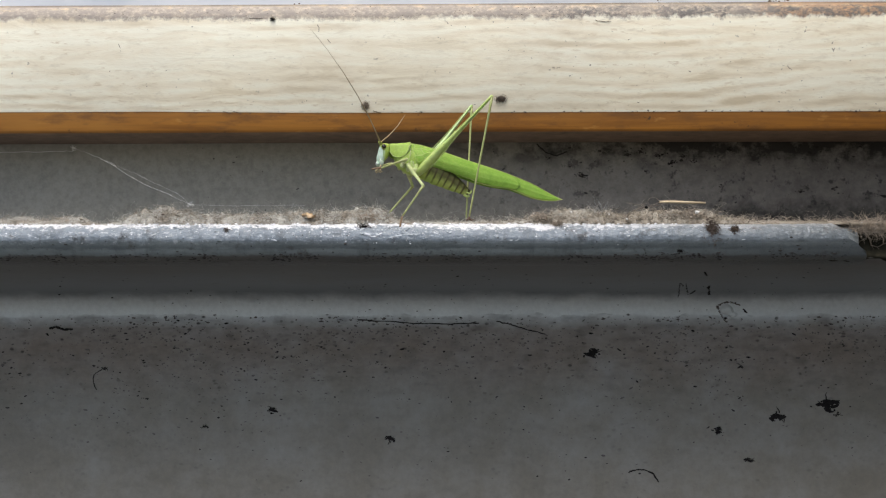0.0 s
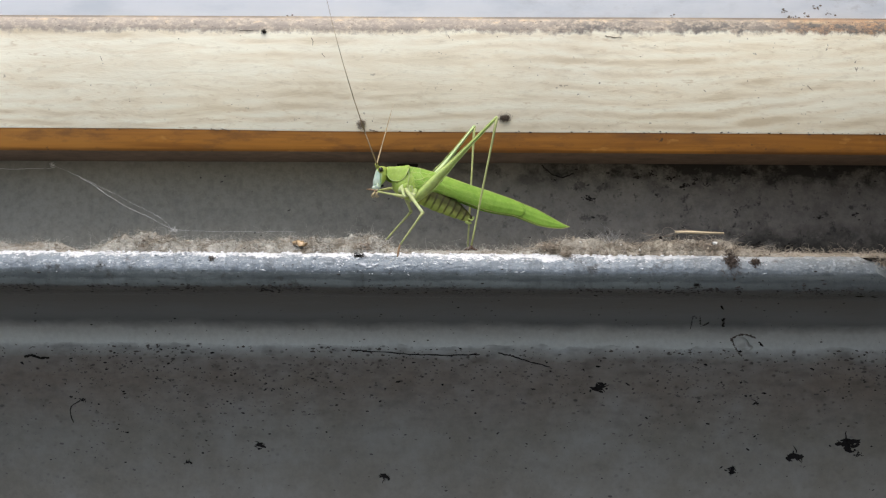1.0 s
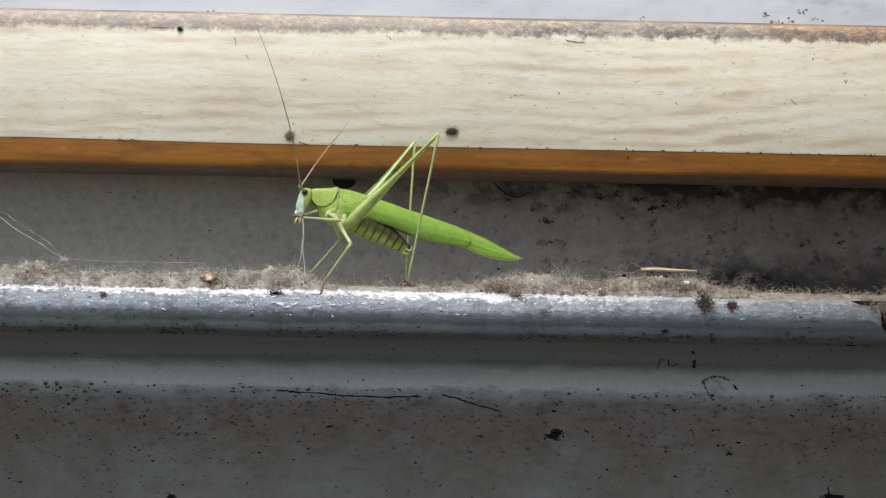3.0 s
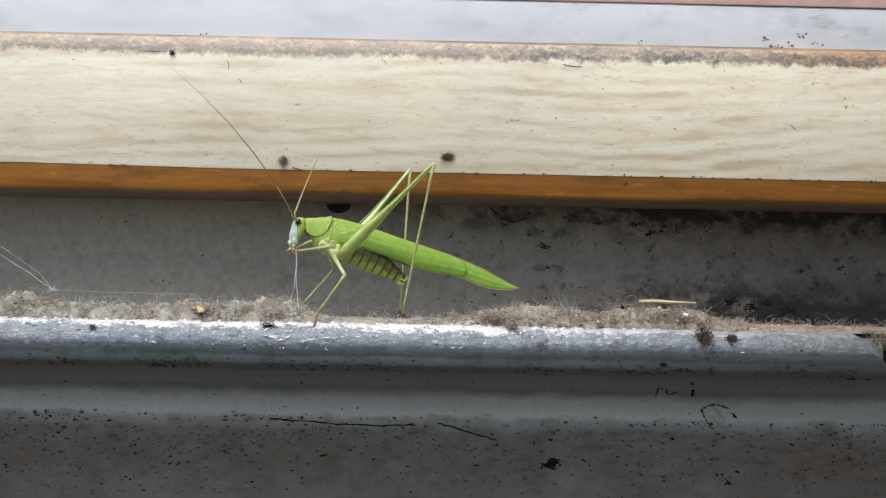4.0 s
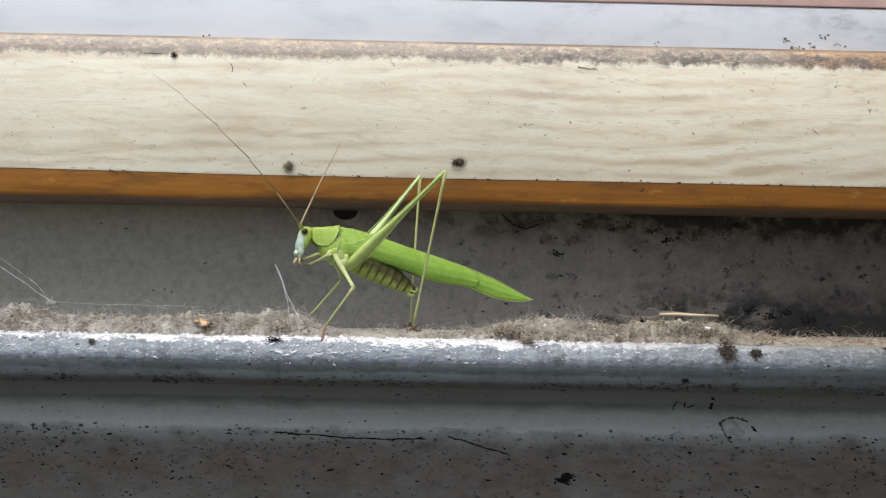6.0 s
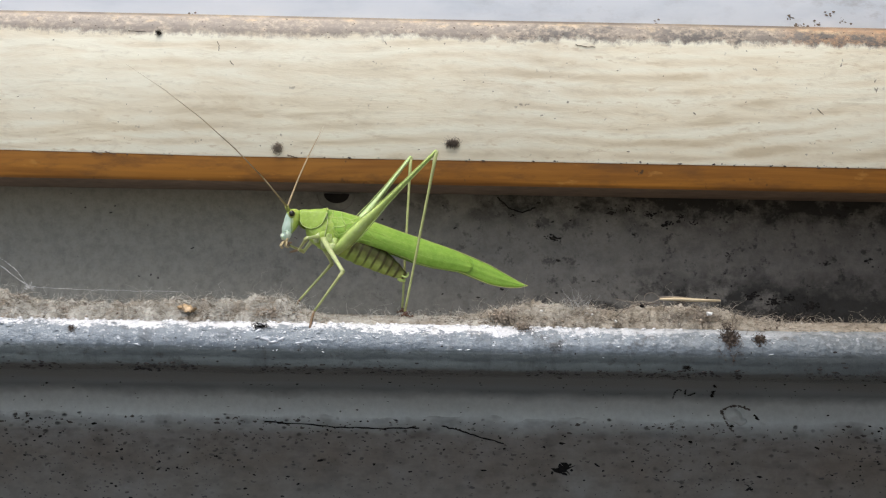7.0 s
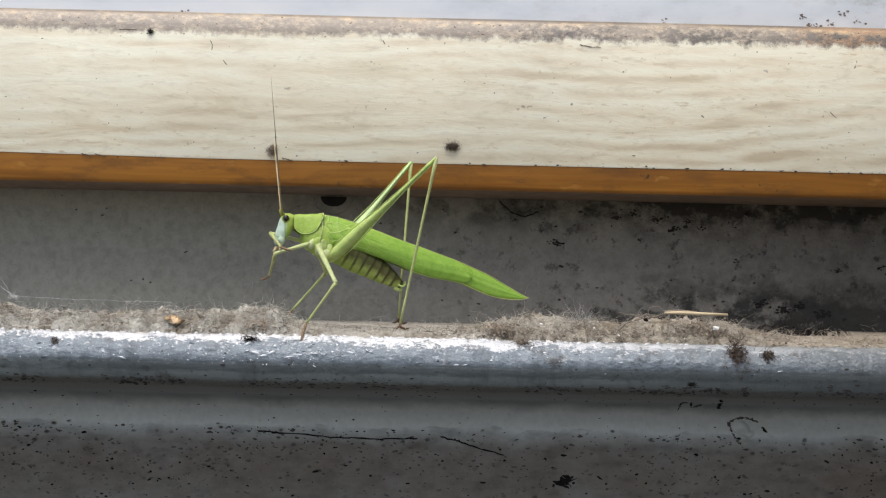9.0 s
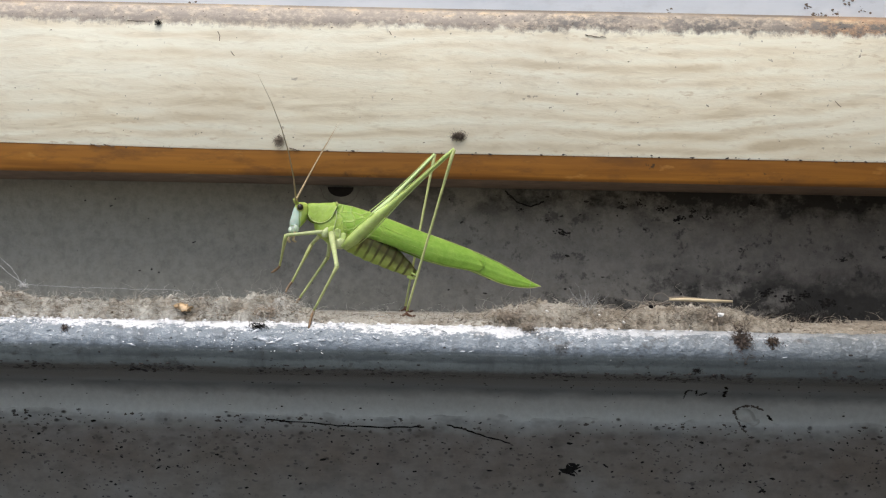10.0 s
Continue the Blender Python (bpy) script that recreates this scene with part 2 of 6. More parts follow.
def cream_board():
    """Cream wood-grain laminate, grimed and rubbed through to the wood along its top."""
    m = Mat("cream_wood_grain", 0.45)
    x, z = m.axis("X"), m.axis("Z")
    drift = m.math("MULTIPLY", m.math("SUBTRACT", m.noise(1.0, 3, 0.5, m.scaled(16, 40, 34)), 0.5), 0.011)
    level = m.math("ADD", m.math("ADD", z, m.math("MULTIPLY", x, -0.03)), drift)
    ripple = m.math("MULTIPLY", m.math("SUBTRACT", m.noise(1.0, 4, 0.65, m.scaled(120, 200, 420)), 0.5), 0.0012)
    bands = m.math("ADD", m.math("MULTIPLY", m.math("SINE", m.math("MULTIPLY", m.math("ADD", level, ripple), 2 * math.pi / 0.0026)), 0.5), 0.5)
    bands = m.mix(m.ramp(m.noise(1.0, 3, 0.5, m.scaled(24, 60, 90)), (0.36, 0.0), (0.62, 0.9)), (0.55, 0.55, 0.55), bands)
    pores = m.noise(1.0, 5, 0.7, m.scaled(260, 800, 900))
    streaks = m.noise(1.0, 5, 0.62, m.scaled(60, 300, 300, (0, radians(-2), 0)), 1.2)
    broad = m.noise(1.0, 3, 0.55, m.scaled(15, 60, 190, (0, radians(-1.5), 0)), 0.8)
    grain = m.math("ADD", m.math("MULTIPLY", bands, 0.2), m.math("ADD", m.math("MULTIPLY", broad, 0.42), m.math("MULTIPLY", streaks, 0.38)))
    base = m.ramp(grain, (0.36, (0.65, 0.555, 0.385)), (0.47, (0.82, 0.742, 0.56)), (0.58, (0.89, 0.85, 0.68)))
    base = m.mix(m.ramp(pores, (0.58, 0.0), (0.74, 0.42)), base, (0.47, 0.4, 0.285))
    strokes = m.noise(1.0, 5, 0.68, m.scaled(120, 300, 380, (0, radians(-2), 0)), 0.9)
    base = m.mix(m.ramp(strokes, (0.56, 0.0), (0.72, 0.4)), base, (0.55, 0.465, 0.325))
    base = m.mix(m.ramp(m.noise(38, 4), (0.4, 0.0), (0.75, 0.22)), base, (0.5, 0.47, 0.4))
    dashes = m.math("MULTIPLY", m.ramp(m.noise(1.0, 4, 0.65, m.scaled(330, 700, 1150, (0, radians(-2), 0))), (0.58, 0.0), (0.68, 1.0)), m.ramp(m.noise(1.0, 3, 0.55, m.scaled(30, 60, 80)), (0.42, 0.2), (0.62, 0.75)))
    base = m.mix(dashes, base, (0.58, 0.47, 0.31))
    spots = m.math("MULTIPLY", m.ramp(m.noise(850, 3), (0.68, 0.0), (0.73, 1.0)), m.ramp(m.noise(110, 3), (0.46, 0.0), (0.6, 0.9)))
    base = m.mix(spots, base, (0.2, 0.17, 0.13))
    wavy = m.math("ADD", m.axis("Z"), m.math("MULTIPLY", m.math("SUBTRACT", m.noise(1.0, 6, 0.75, m.scaled(420, 300, 420)), 0.5), 0.0046))
    worn = m.ramp(m.math("MULTIPLY", m.math("SUBTRACT", wavy, 0.0462), 500.0), (0.25, 0.0), (0.7, 1.0))
    bare = m.ramp(m.math("ADD", m.math("MULTIPLY", m.axis("X"), 10.0), m.math("MULTIPLY", m.math("SUBTRACT", m.noise(50, 4), 0.5), 0.5)), (0.62, 0.0), (0.8, 1.0))
    grit = m.noise(1.0, 5, 0.75, m.scaled(1000, 800, 1500))
    wood = m.mix(bare, m.mix(m.ramp(grit, (0.35, 0.0), (0.6, 1.0)), (0.3, 0.25, 0.2), (0.6, 0.5, 0.38)), m.mix(grit, (0.42, 0.22, 0.1), (0.66, 0.42, 0.24)))
    glint = m.math("MULTIPLY", m.ramp(m.noise(1.0, 4, 0.7, m.scaled(260, 500, 900)), (0.5, 0.0), (0.62, 1.0)), m.ramp(m.math("MULTIPLY", m.math("SUBTRACT", wavy, 0.0488), 900.0), (0.2, 0.0), (0.6, 0.8)))
    wood = m.mix(glint, wood, (0.72, 0.55, 0.34))
    soot = m.ramp(m.math("ADD", m.math("MULTIPLY", m.noise(1.0, 4, 0.7, m.scaled(190, 200, 420)), 0.45), m.math("MULTIPLY", m.noise(1.0, 5, 0.75, m.scaled(900, 700, 1300)), 0.55)), (0.4, 0.0), (0.54, 1.0))
    fade = m.ramp(m.math("MULTIPLY", m.math("SUBTRACT", 0.0506, wavy), 420.0), (0.15, 0.2), (0.6, 1.0))
    base = m.mix(worn, base, m.mix(m.math("MULTIPLY", soot, fade), wood, m.mix(m.ramp(m.math("ADD", m.noise(70, 4), m.math("MULTIPLY", m.axis("X"), 4.0)), (0.6, 0.0), (0.8, 0.85)), (0.31, 0.265, 0.22), (0.12, 0.11, 0.1))))
    lid = m.ramp(m.math("MULTIPLY", m.math("SUBTRACT", m.math("ADD", z, m.math("MULTIPLY", m.math("SUBTRACT", grit, 0.5), 0.0009)), 0.0499), 1000.0), (0.1, 0.0), (0.5, 0.85))
    base = m.mix(m.math("MULTIPLY", lid, m.ramp(m.noise(60, 4), (0.36, 0.35), (0.55, 1.0))), base, (0.14, 0.11, 0.085))
    m.colour(base).rough(m.math("ADD", 0.36, m.math("MULTIPLY", pores, 0.25)))
    m.bump(pores, 0.0001, 0.5).bump(streaks, 0.0002, 0.4)
    return m.m


def varnished_wood():
    m = Mat("orange_varnished_wood", 0.4, 0.0, 0.3)
    grain = m.noise(1.0, 5, 0.6, m.scaled(26, 300, 520), 0.6)
    blotch = m.noise(1.0, 3, 0.5, m.scaled(40, 100, 120))
    base = m.mix(m.ramp(grain, (0.3, 0.0), (0.7, 1.0)), (0.15, 0.056, 0.008), (0.33, 0.138, 0.019))
    base = m.mix(m.ramp(blotch, (0.5, 0.0), (0.7, 0.5)), base, (0.37, 0.17, 0.03))
    spots = m.math("MULTIPLY", m.ramp(m.noise(650, 4), (0.66, 0.0), (0.7, 1.0)), m.ramp(m.noise(90, 3), (0.5, 0.0), (0.6, 0.9)))
    stain = m.ramp(m.noise(1.0, 5, 0.7, m.scaled(90, 200, 330)), (0.5, 0.0), (0.66, 0.8))
    base = m.mix(stain, base, (0.14, 0.06, 0.015))
    base = m.mix(m.ramp(m.noise(1.0, 4, 0.6, m.scaled(160, 200, 420)), (0.62, 0.0), (0.72, 0.5)), base, (0.5, 0.26, 0.07))
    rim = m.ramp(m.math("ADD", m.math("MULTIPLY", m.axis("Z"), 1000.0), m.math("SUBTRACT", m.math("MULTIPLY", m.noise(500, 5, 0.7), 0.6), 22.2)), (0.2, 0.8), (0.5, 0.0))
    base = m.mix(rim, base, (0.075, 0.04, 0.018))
    m.colour(m.mix(spots, base, (0.05, 0.03, 0.015)))
    m.rough(m.math("ADD", 0.36, m.math("MULTIPLY", blotch, 0.2))).bump(grain, 0.0001, 0.4)
    return m.m


def white_panel():
    m = Mat("dirty_white_gloss", 0.35)
    cloud = m.noise(1.0, 5, 0.6, m.scaled(45, 100, 130))
    base = m.ramp(cloud, (0.3, (0.7, 0.745, 0.79)), (0.5, (0.83, 0.862, 0.895)), (0.75, (0.89, 0.91, 0.93)))
    smear = m.math("MULTIPLY", m.ramp(m.noise(1.0, 5, 0.7, m.scaled(130, 200, 260)), (0.5, 0.0), (0.7, 0.8)), m.ramp(m.math("ADD", m.noise(22, 2), m.math("MULTIPLY", m.axis("X"), 2.5)), (0.45, 0.0), (0.65, 1.0)))
    m.colour(m.mix(smear, base, (0.46, 0.45, 0.44))).bump(cloud, 0.0002, 0.3)
    return m.m


M_CREAM, M_ORANGE, M_WHITE = cream_board(), varnished_wood(), white_panel()
M_PINK = plain("faded_pink_paint", (0.76, 0.52, 0.46), 0.5, 0.12, 300)
M_UNDER = plain("dark_brown_wood", (0.118, 0.084, 0.06), 0.85, 0.35, 400)
M_DARK = plain("black_grime", (0.016, 0.014, 0.013), 0.85, 0.5, 900, spec=0.15)
M_BROWN = plain("brown_grime", (0.12, 0.09, 0.068), 0.85, 0.5, 1200, 0.0001, spec=0.2)
M_CLOT = plain("brown_lint_clot", (0.11, 0.086, 0.07), 0.9, 0.5, 900, 0.0001, spec=0.2)
M_BLACKISH = plain("brown_black_fluff", (0.045, 0.038, 0.034), 0.9, 0.5, 1200, 0.0001)
M_CAVITY = plain("dark_cavity_fill", (0.026, 0.024, 0.016), 0.95, 0.5, 700, 0.0003, spec=0.1)
M_MOULD = plain("soft_black_mould", (0.03, 0.028, 0.025), 0.9, 0.5, 900, spec=0.15)
M_SMUDGE = plain("dull_brown_smudge", (0.125, 0.108, 0.096), 0.8, 0.4, 900)


def wool(name, tone, bump):
    """Matted dust: grey, golden and brown tufts side by side."""
    m = Mat(name, 0.95, 0.0, 0.2)
    tuft, grain = m.noise(150, 4, 0.6), m.noise(1500, 5, 0.7)
    warm = m.ramp(m.math("ADD", m.math("MULTIPLY", m.axis("X"), 9.0), m.noise(45, 3)), (0.35, 0.0), (0.8, 1.0))
    pale = m.mix(warm, tuple(c * tone for c in (0.47, 0.46, 0.415)), tuple(c * tone for c in (0.43, 0.395, 0.33)))
    worn = m.ramp(m.math("ADD", m.math("MULTIPLY", m.axis("X"), 10.0), m.math("MULTIPLY", m.math("SUBTRACT", tuft, 0.5), 0.4)), (0.44, 0.0), (0.72, 0.6))
    pale = m.mix(worn, pale, tuple(c * tone for c in (0.27, 0.225, 0.17)))
    base = m.mix(m.ramp(m.math("ADD", m.math("MULTIPLY", tuft, 0.6), m.math("MULTIPLY", m.noise(420, 4, 0.6), 0.4)), (0.4, 1.0), (0.52, 0.0)), pale, tuple(c * tone for c in (0.25, 0.215, 0.165)))
    m.colour(m.mix(m.ramp(grain, (0.34, 0.55), (0.58, 0.0)), base, tuple(c * tone for c in (0.2, 0.165, 0.13)))).bump(grain, bump)
    return m.m


M_DUST = wool("grey_brown_dust", 1.0, 0.0002)
M_LINT = wool("pale_lint", 1.3, 0.0001)
M_LINT_DARK = plain("dark_lint", (0.17, 0.135, 0.105), 0.9, 0.4, 300)
M_LINT_MID = plain("brown_grey_lint", (0.33, 0.275, 0.215), 0.9, 0.5, 500)
M_DOWN = plain("grey_down", (0.5, 0.5, 0.48), 0.9, 0.2, 300)
M_STRAW = plain("dry_straw", (0.62, 0.5, 0.32), 0.6, 0.25, 700)
M_HUSK = plain("tan_husk", (0.42, 0.29, 0.16), 0.4, 0.65, 1300, 0.0002)
M_SILK = plain("spider_silk", (0.75, 0.75, 0.74), 0.35, 0.05, 300)
M_CRUMB = plain("white_crumb", (0.8, 0.78, 0.74), 0.7, 0.1, 900)
M_GROUND = plain("dark_paving", (0.04, 0.037, 0.033), 0.9, 0.25, 6, 0.002)
M_RENDER = plain("rough_wall_render", (0.2, 0.19, 0.175), 0.9, 0.2, 40, 0.001)


# ---- mesh helpers (millimetres in, metres out) ----
def part(name, bm, material, parent=None, label=""):
    """Links a bmesh as one mesh object, under a thing or a part if given."""
    bmesh.ops.recalc_face_normals(bm, faces=bm.faces)
    for f in bm.faces:
        f.smooth = True
    data = bpy.data.meshes.new(name)
    bm.to_mesh(data)
    bm.free()
    for m in material if isinstance(material, (list, tuple)) else [material]:
        data.materials.append(m)
    ob = new(name, data)
    if parent:
        ob.parent = parent
    if label:
        tagged(ob, label)
    return ob


def flat(ob, angle=35):
    """Keeps edges sharper than the angle crisp."""
    ob.data.set_sharp_from_angle(angle=radians(angle))
    return ob


def tube(bm, points, radii, sides=6, close=True, squash=1.0):
    """A tapered round rod along points."""
    rings, last = [], None
    points = [Vector(p) * MM for p in points]
    for i, p in enumerate(points):
        way = (points[min(i + 1, len(points) - 1)] - points[max(i - 1, 0)]).normalized()
        side = way.cross(Vector((0, 0, 1)) if abs(way.z) < 0.9 else Vector((1, 0, 0))).normalized()
        if last is not None:
            side = (last - way * last.dot(way)).normalized()
        last, up = side, way.cross(side)
        r = (radii[i] if isinstance(radii, (list, tuple)) else radii) * MM
        rings.append([bm.verts.new(p + side * math.cos(a) * r * squash + up * math.sin(a) * r) for a in (2 * math.pi * k / sides for k in range(sides))])
    for a, b in zip(rings, rings[1:]):
        for k in range(sides):
            bm.faces.new((a[k], a[(k + 1) % sides], b[(k + 1) % sides], b[k]))
    if close:
        bm.faces.new(rings[0][::-1])
        bm.faces.new(rings[-1])
    return bm


def loft(bm, rings, sides=20):
    """Closed skin over ellipses across x: (x, y, z, half width, half height, tilt in degrees)."""
    skins = []
    for x, y, z, w, h, tilt in rings:
        turn = Matrix.Rotation(radians(tilt), 3, "Y")
        skins.append([bm.verts.new((Vector((x, y, z)) + turn @ Vector((0, w * math.cos(a), h * math.sin(a)))) * MM) for a in (2 * math.pi * k / sides for k in range(sides))])
    for a, b in zip(skins, skins[1:]):
        for k in range(sides):
            bm.faces.new((a[k], a[(k + 1) % sides], b[(k + 1) % sides], b[k]))
    bm.faces.new(skins[0][::-1])
    bm.faces.new(skins[-1])
    return bm


def ball(bm, centre, size, fine=2, turn=None):
    made = bmesh.ops.create_icosphere(bm, subdivisions=fine, radius=1.0)["verts"]
    for v in made:
        q = Vector(v.co[i] * size[i] for i in range(3))
        v.co = (Vector(centre) + (turn @ q if turn else q)) * MM
    return made


def prism(bm, outline, x0, x1, steps=1, wobble=0.0, grain=80.0):
    """A profile of (y, z) in millimetres drawn out along x, closed, with a slight waviness."""
    rows = []
    for i in range(steps + 1):
        x = x0 + (x1 - x0) * i / steps
        row = []
        for k, (y, z) in enumerate(outline):
            v = Vector((x, y, z))
            if wobble:
                v += noise.noise_vector(v * (1 / grain)) * wobble
                v.x = x
            row.append(bm.verts.new(v * MM))
        rows.append(row)
    n = len(outline)
    for a, b in zip(rows, rows[1:]):
        for k in range(n):
            bm.faces.new((a[k], a[(k + 1) % n], b[(k + 1) % n], b[k]))
    bm.faces.new(rows[0][::-1])
    bm.faces.new(rows[-1])
    return bm


def smooth_line(points, per=6):
    """Points on a smooth line through the given ones."""
    out = []
    p = [Vector(q) for q in points]
    for i in range(len(p) - 1):
        a, b, c, d = p[max(i - 1, 0)], p[i], p[i + 1], p[min(i + 2, len(p) - 1)]
        for k in range(per):
            t = k / per
            out.append(0.5 * ((2 * b) + (c - a) * t + (2 * a - 5 * b + 4 * c - d) * t * t + (3 * b - a - 3 * c + d) * t ** 3))
    return out + [p[-1]]


def between(x, table):
    """A value read off a table of (x, value) in order."""
    for (a, va), (b, vb) in zip(table, table[1:]):
        if x <= b:
            return va + (vb - va) * max(0.0, (x - a) / (b - a))
    return table[-1][1]


# ---- structure ----
FAR = EDGE / MM
bm = bmesh.new()
COVE = [(1.2, -6.3), (2.6, -6.5), (6, -7.4), (12, -8.5), (18, -9.4), (25, -10.3), (31, -11.0), (36, -11.7), (39, -12.4), (40.5, -13.3), (41.0, -14.6), (41.0, -17.5), (40.6, -20), (40.0, -26), (39.6, -33), (39.3, -45), (39.2, -70)]
front = [(y, z) for y, z, _ in smooth_line([(y, z, 0) for y, z in COVE], 4)]
wall = prism(bm, [(49.4, -0.3), (4.0, -0.3), (2.6, -1.4), (7.5, -2.0), (7.5, -5.6), (2.0, -6.0)] + front + [(39.2, -900), (120, -900), (120, -0.3)], -FAR, FAR, 480, 0.1, 30)
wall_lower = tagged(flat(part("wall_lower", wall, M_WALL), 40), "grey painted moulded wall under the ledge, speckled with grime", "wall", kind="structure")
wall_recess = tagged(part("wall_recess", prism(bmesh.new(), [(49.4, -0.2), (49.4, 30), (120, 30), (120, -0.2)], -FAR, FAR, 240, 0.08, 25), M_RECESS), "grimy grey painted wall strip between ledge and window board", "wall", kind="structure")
flat(wall_recess, 40)
bm = bmesh.new()
prism(bm, [(34.62, 26.5), (34.5, 26.75), (34.5, 47.6), (35.0, 49.4), (36.2, 50.7), (49, 50.9), (49, 26.6)], -FAR, FAR, 180, 0.12, 60)
for v in bm.verts:
    if v.co.z < 0.027 and v.co.y < 0.04:
        v.co.z += 0.00042 * min(1.0, max(0.0, (-v.co.x - 0.035) / 0.03))
window_board = tagged(flat(part("window_board", bm, M_CREAM), 30), "cream wood-grain window board with grimy worn top edge", "window board", kind="structure")
bm = bmesh.new()
prism(bm, [(35.6, 22.25), (35.15, 22.35), (34.82, 22.6), (34.7, 22.95), (34.7, 27.2), (49.3, 27.2), (49.3, 22.0), (42, 21.95)], -FAR, FAR, 180, 0.12, 60)
# the underside takes a darker brown than the front
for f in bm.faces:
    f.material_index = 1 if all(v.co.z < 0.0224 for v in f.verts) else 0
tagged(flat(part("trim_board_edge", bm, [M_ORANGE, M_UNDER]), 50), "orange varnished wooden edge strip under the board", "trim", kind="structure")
bm = bmesh.new()
prism(bm, [(38.4, 50.3), (38.2, 51), (38.2, 58.5), (38.6, 58.9), (60, 58.9), (60, 50.3)], -FAR, FAR, 180, 0.2, 40)
window_sill = tagged(flat(part("window_sill", bm, M_WHITE), 30), "dirty white glossy window sill behind the board", "window sill", kind="structure")
bm = bmesh.new()
prism(bm, [(38.0, 58.95), (37.9, 59.2), (37.9, 62.6), (38.3, 63), (60, 63), (60, 59.3), (38.9, 59.3), (38.9, 58.95)], -FAR, FAR, 4)
tagged(flat(part("trim_window", bm, M_PINK), 30), "faded pink painted window trim", "trim", kind="structure")
bm = bmesh.new()
prism(bm, [(62, 63.1), (62, 900), (150, 900), (150, 63.1)], -FAR, FAR, 4)
wall_upper = tagged(flat(part("wall_upper", bm, M_RENDER), 30), "pale rendered wall above the window trim", "wall", kind="structure")
bm = bmesh.new()
bmesh.ops.create_grid(bm, x_segments=8, y_segments=8, size=60)
bmesh.ops.translate(bm, verts=bm.verts, vec=(0, 0, -0.9))
ground = tagged(part("ground", bm, M_GROUND), "dark paving at the foot of the wall", "ground", kind="structure")

# unseen block, added to cut the light from one side
bm = bmesh.new()
prism(bm, [(-110, -900), (-110, 900), (60, 900), (60, -900)], 135, 420, 3)
shade_block = tagged(flat(part("shade_block", bm, M_RENDER), 30), "unseen rendered block added to shade one side of the window", "wall", kind="structure")

# the worn nosing: a capping over the ledge's front edge, broken off at one end
LIP = [(12, -0.25), (12, 0.0), (3.2, 0.0), (1.4, -0.02), (0.3, -0.16), (-0.5, -0.45), (-1.2, -0.95), (-1.8, -1.6), (-2.15, -2.3), (-2.25, -3.0), (-2.15, -3.8), (-1.85, -4.55), (-1.5, -5.15), (-1.2, -5.7), (-0.7, -6.2), (0.2, -6.65), (1.6, -7.0), (3.4, -7.3), (5.6, -7.55), (5.6, -6.8), (0.5, -5.0), (0.5, -2.4), (1.5, -0.85), (4.0, -0.25)]
bm = bmesh.new()
rows, steps = [], 1200
for i in range(steps + 1):
    x = -FAR + (FAR - 200) * i / 40 if i < 40 else -200 + 272.5 * (i - 40) / (steps - 40)
    row = []
    for k, (y, z) in enumerate(LIP):
        v = Vector((x, y, z))
        if 1 <= k <= 18:
            rough = 0.2 if 2 < k < 9 else 0.05
            v += noise.noise_vector(Vector((x * 0.7, y * 1.6, z * 1.6))) * rough
            v += noise.noise_vector(Vector((x * 0.05, y * 0.2, z * 0.2))) * 0.18
            v += noise.noise_vector(Vector((x * 1.9, y * 2.5, z * 2.5))) * (0.13 if 3 < k < 9 else 0.02)
            torn = max(0.0, (i - steps + 80) / 80)
            v.x = x + torn * (-0.95 * (z + 5.2) + noise.noise(Vector((z * 0.9, y * 0.5, 7))) * 1.6)
        row.append(bm.verts.new(v * MM))
    rows.append(row)
for a, b in zip(rows, rows[1:]):
    for k in range(len(LIP)):
        bm.faces.new((a[k], a[(k + 1) % len(LIP)], b[(k + 1) % len(LIP)], b[k]))
bm.faces.new(rows[0][::-1])
bm.faces.new(rows[-1])
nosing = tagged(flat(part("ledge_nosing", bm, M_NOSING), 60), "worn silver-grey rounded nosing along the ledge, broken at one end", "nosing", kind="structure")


# near-black fill stands in for the shade inside the broken end's cavity
bm = bmesh.new()
prism(bm, [(2.0, -0.6), (2.6, -2.0), (2.8, -4.4), (1.6, -5.5), (0.7, -6.1), (0.9, -6.6), (9, -6.5), (9, -0.6)], 60, 210, 300, 0.8, 2.0)
tagged(part("cavity_fill", bm, M_CAVITY), "near-black fill for the shaded cavity where the nosing broke off", "ledge core", kind="structure")


# ---- dust and lint on the ledge ----
HEIGHTS = [(-200, 1.4), (-88, 1.6), (-84, 2.0), (-80, 1.2), (-76, 2.2), (-73, 1.9), (-71, 0.5), (-67, 0.4), (-65, 1.2), (-63, 2.6), (-58, 4.1), (-57, 4.4), (-55, 3.5), (-52, 3.1), (-50, 2.5), (-46, 2.7), (-41, 2.4), (-37, 2.7), (-33, 3.1), (-31, 3.1), (-25, 3.0), (-21, 3.6), (-17, 4.0), (-15, 3.2), (-13, 1.8), (-11, 1.0), (-5, 0.9), (2, 0.9), (9, 1.2), (12, 1.7), (15, 2.6), (17, 3.0), (21, 3.8), (22, 3.5), (26, 3.0), (29, 2.9), (33, 2.6), (35, 3.3), (38, 3.5), (47, 3.1), (49, 2.0), (52, 1.4), (55, 1.0), (60, 0.9), (68, 0.9), (74, 0.8), (200, 0.8)]


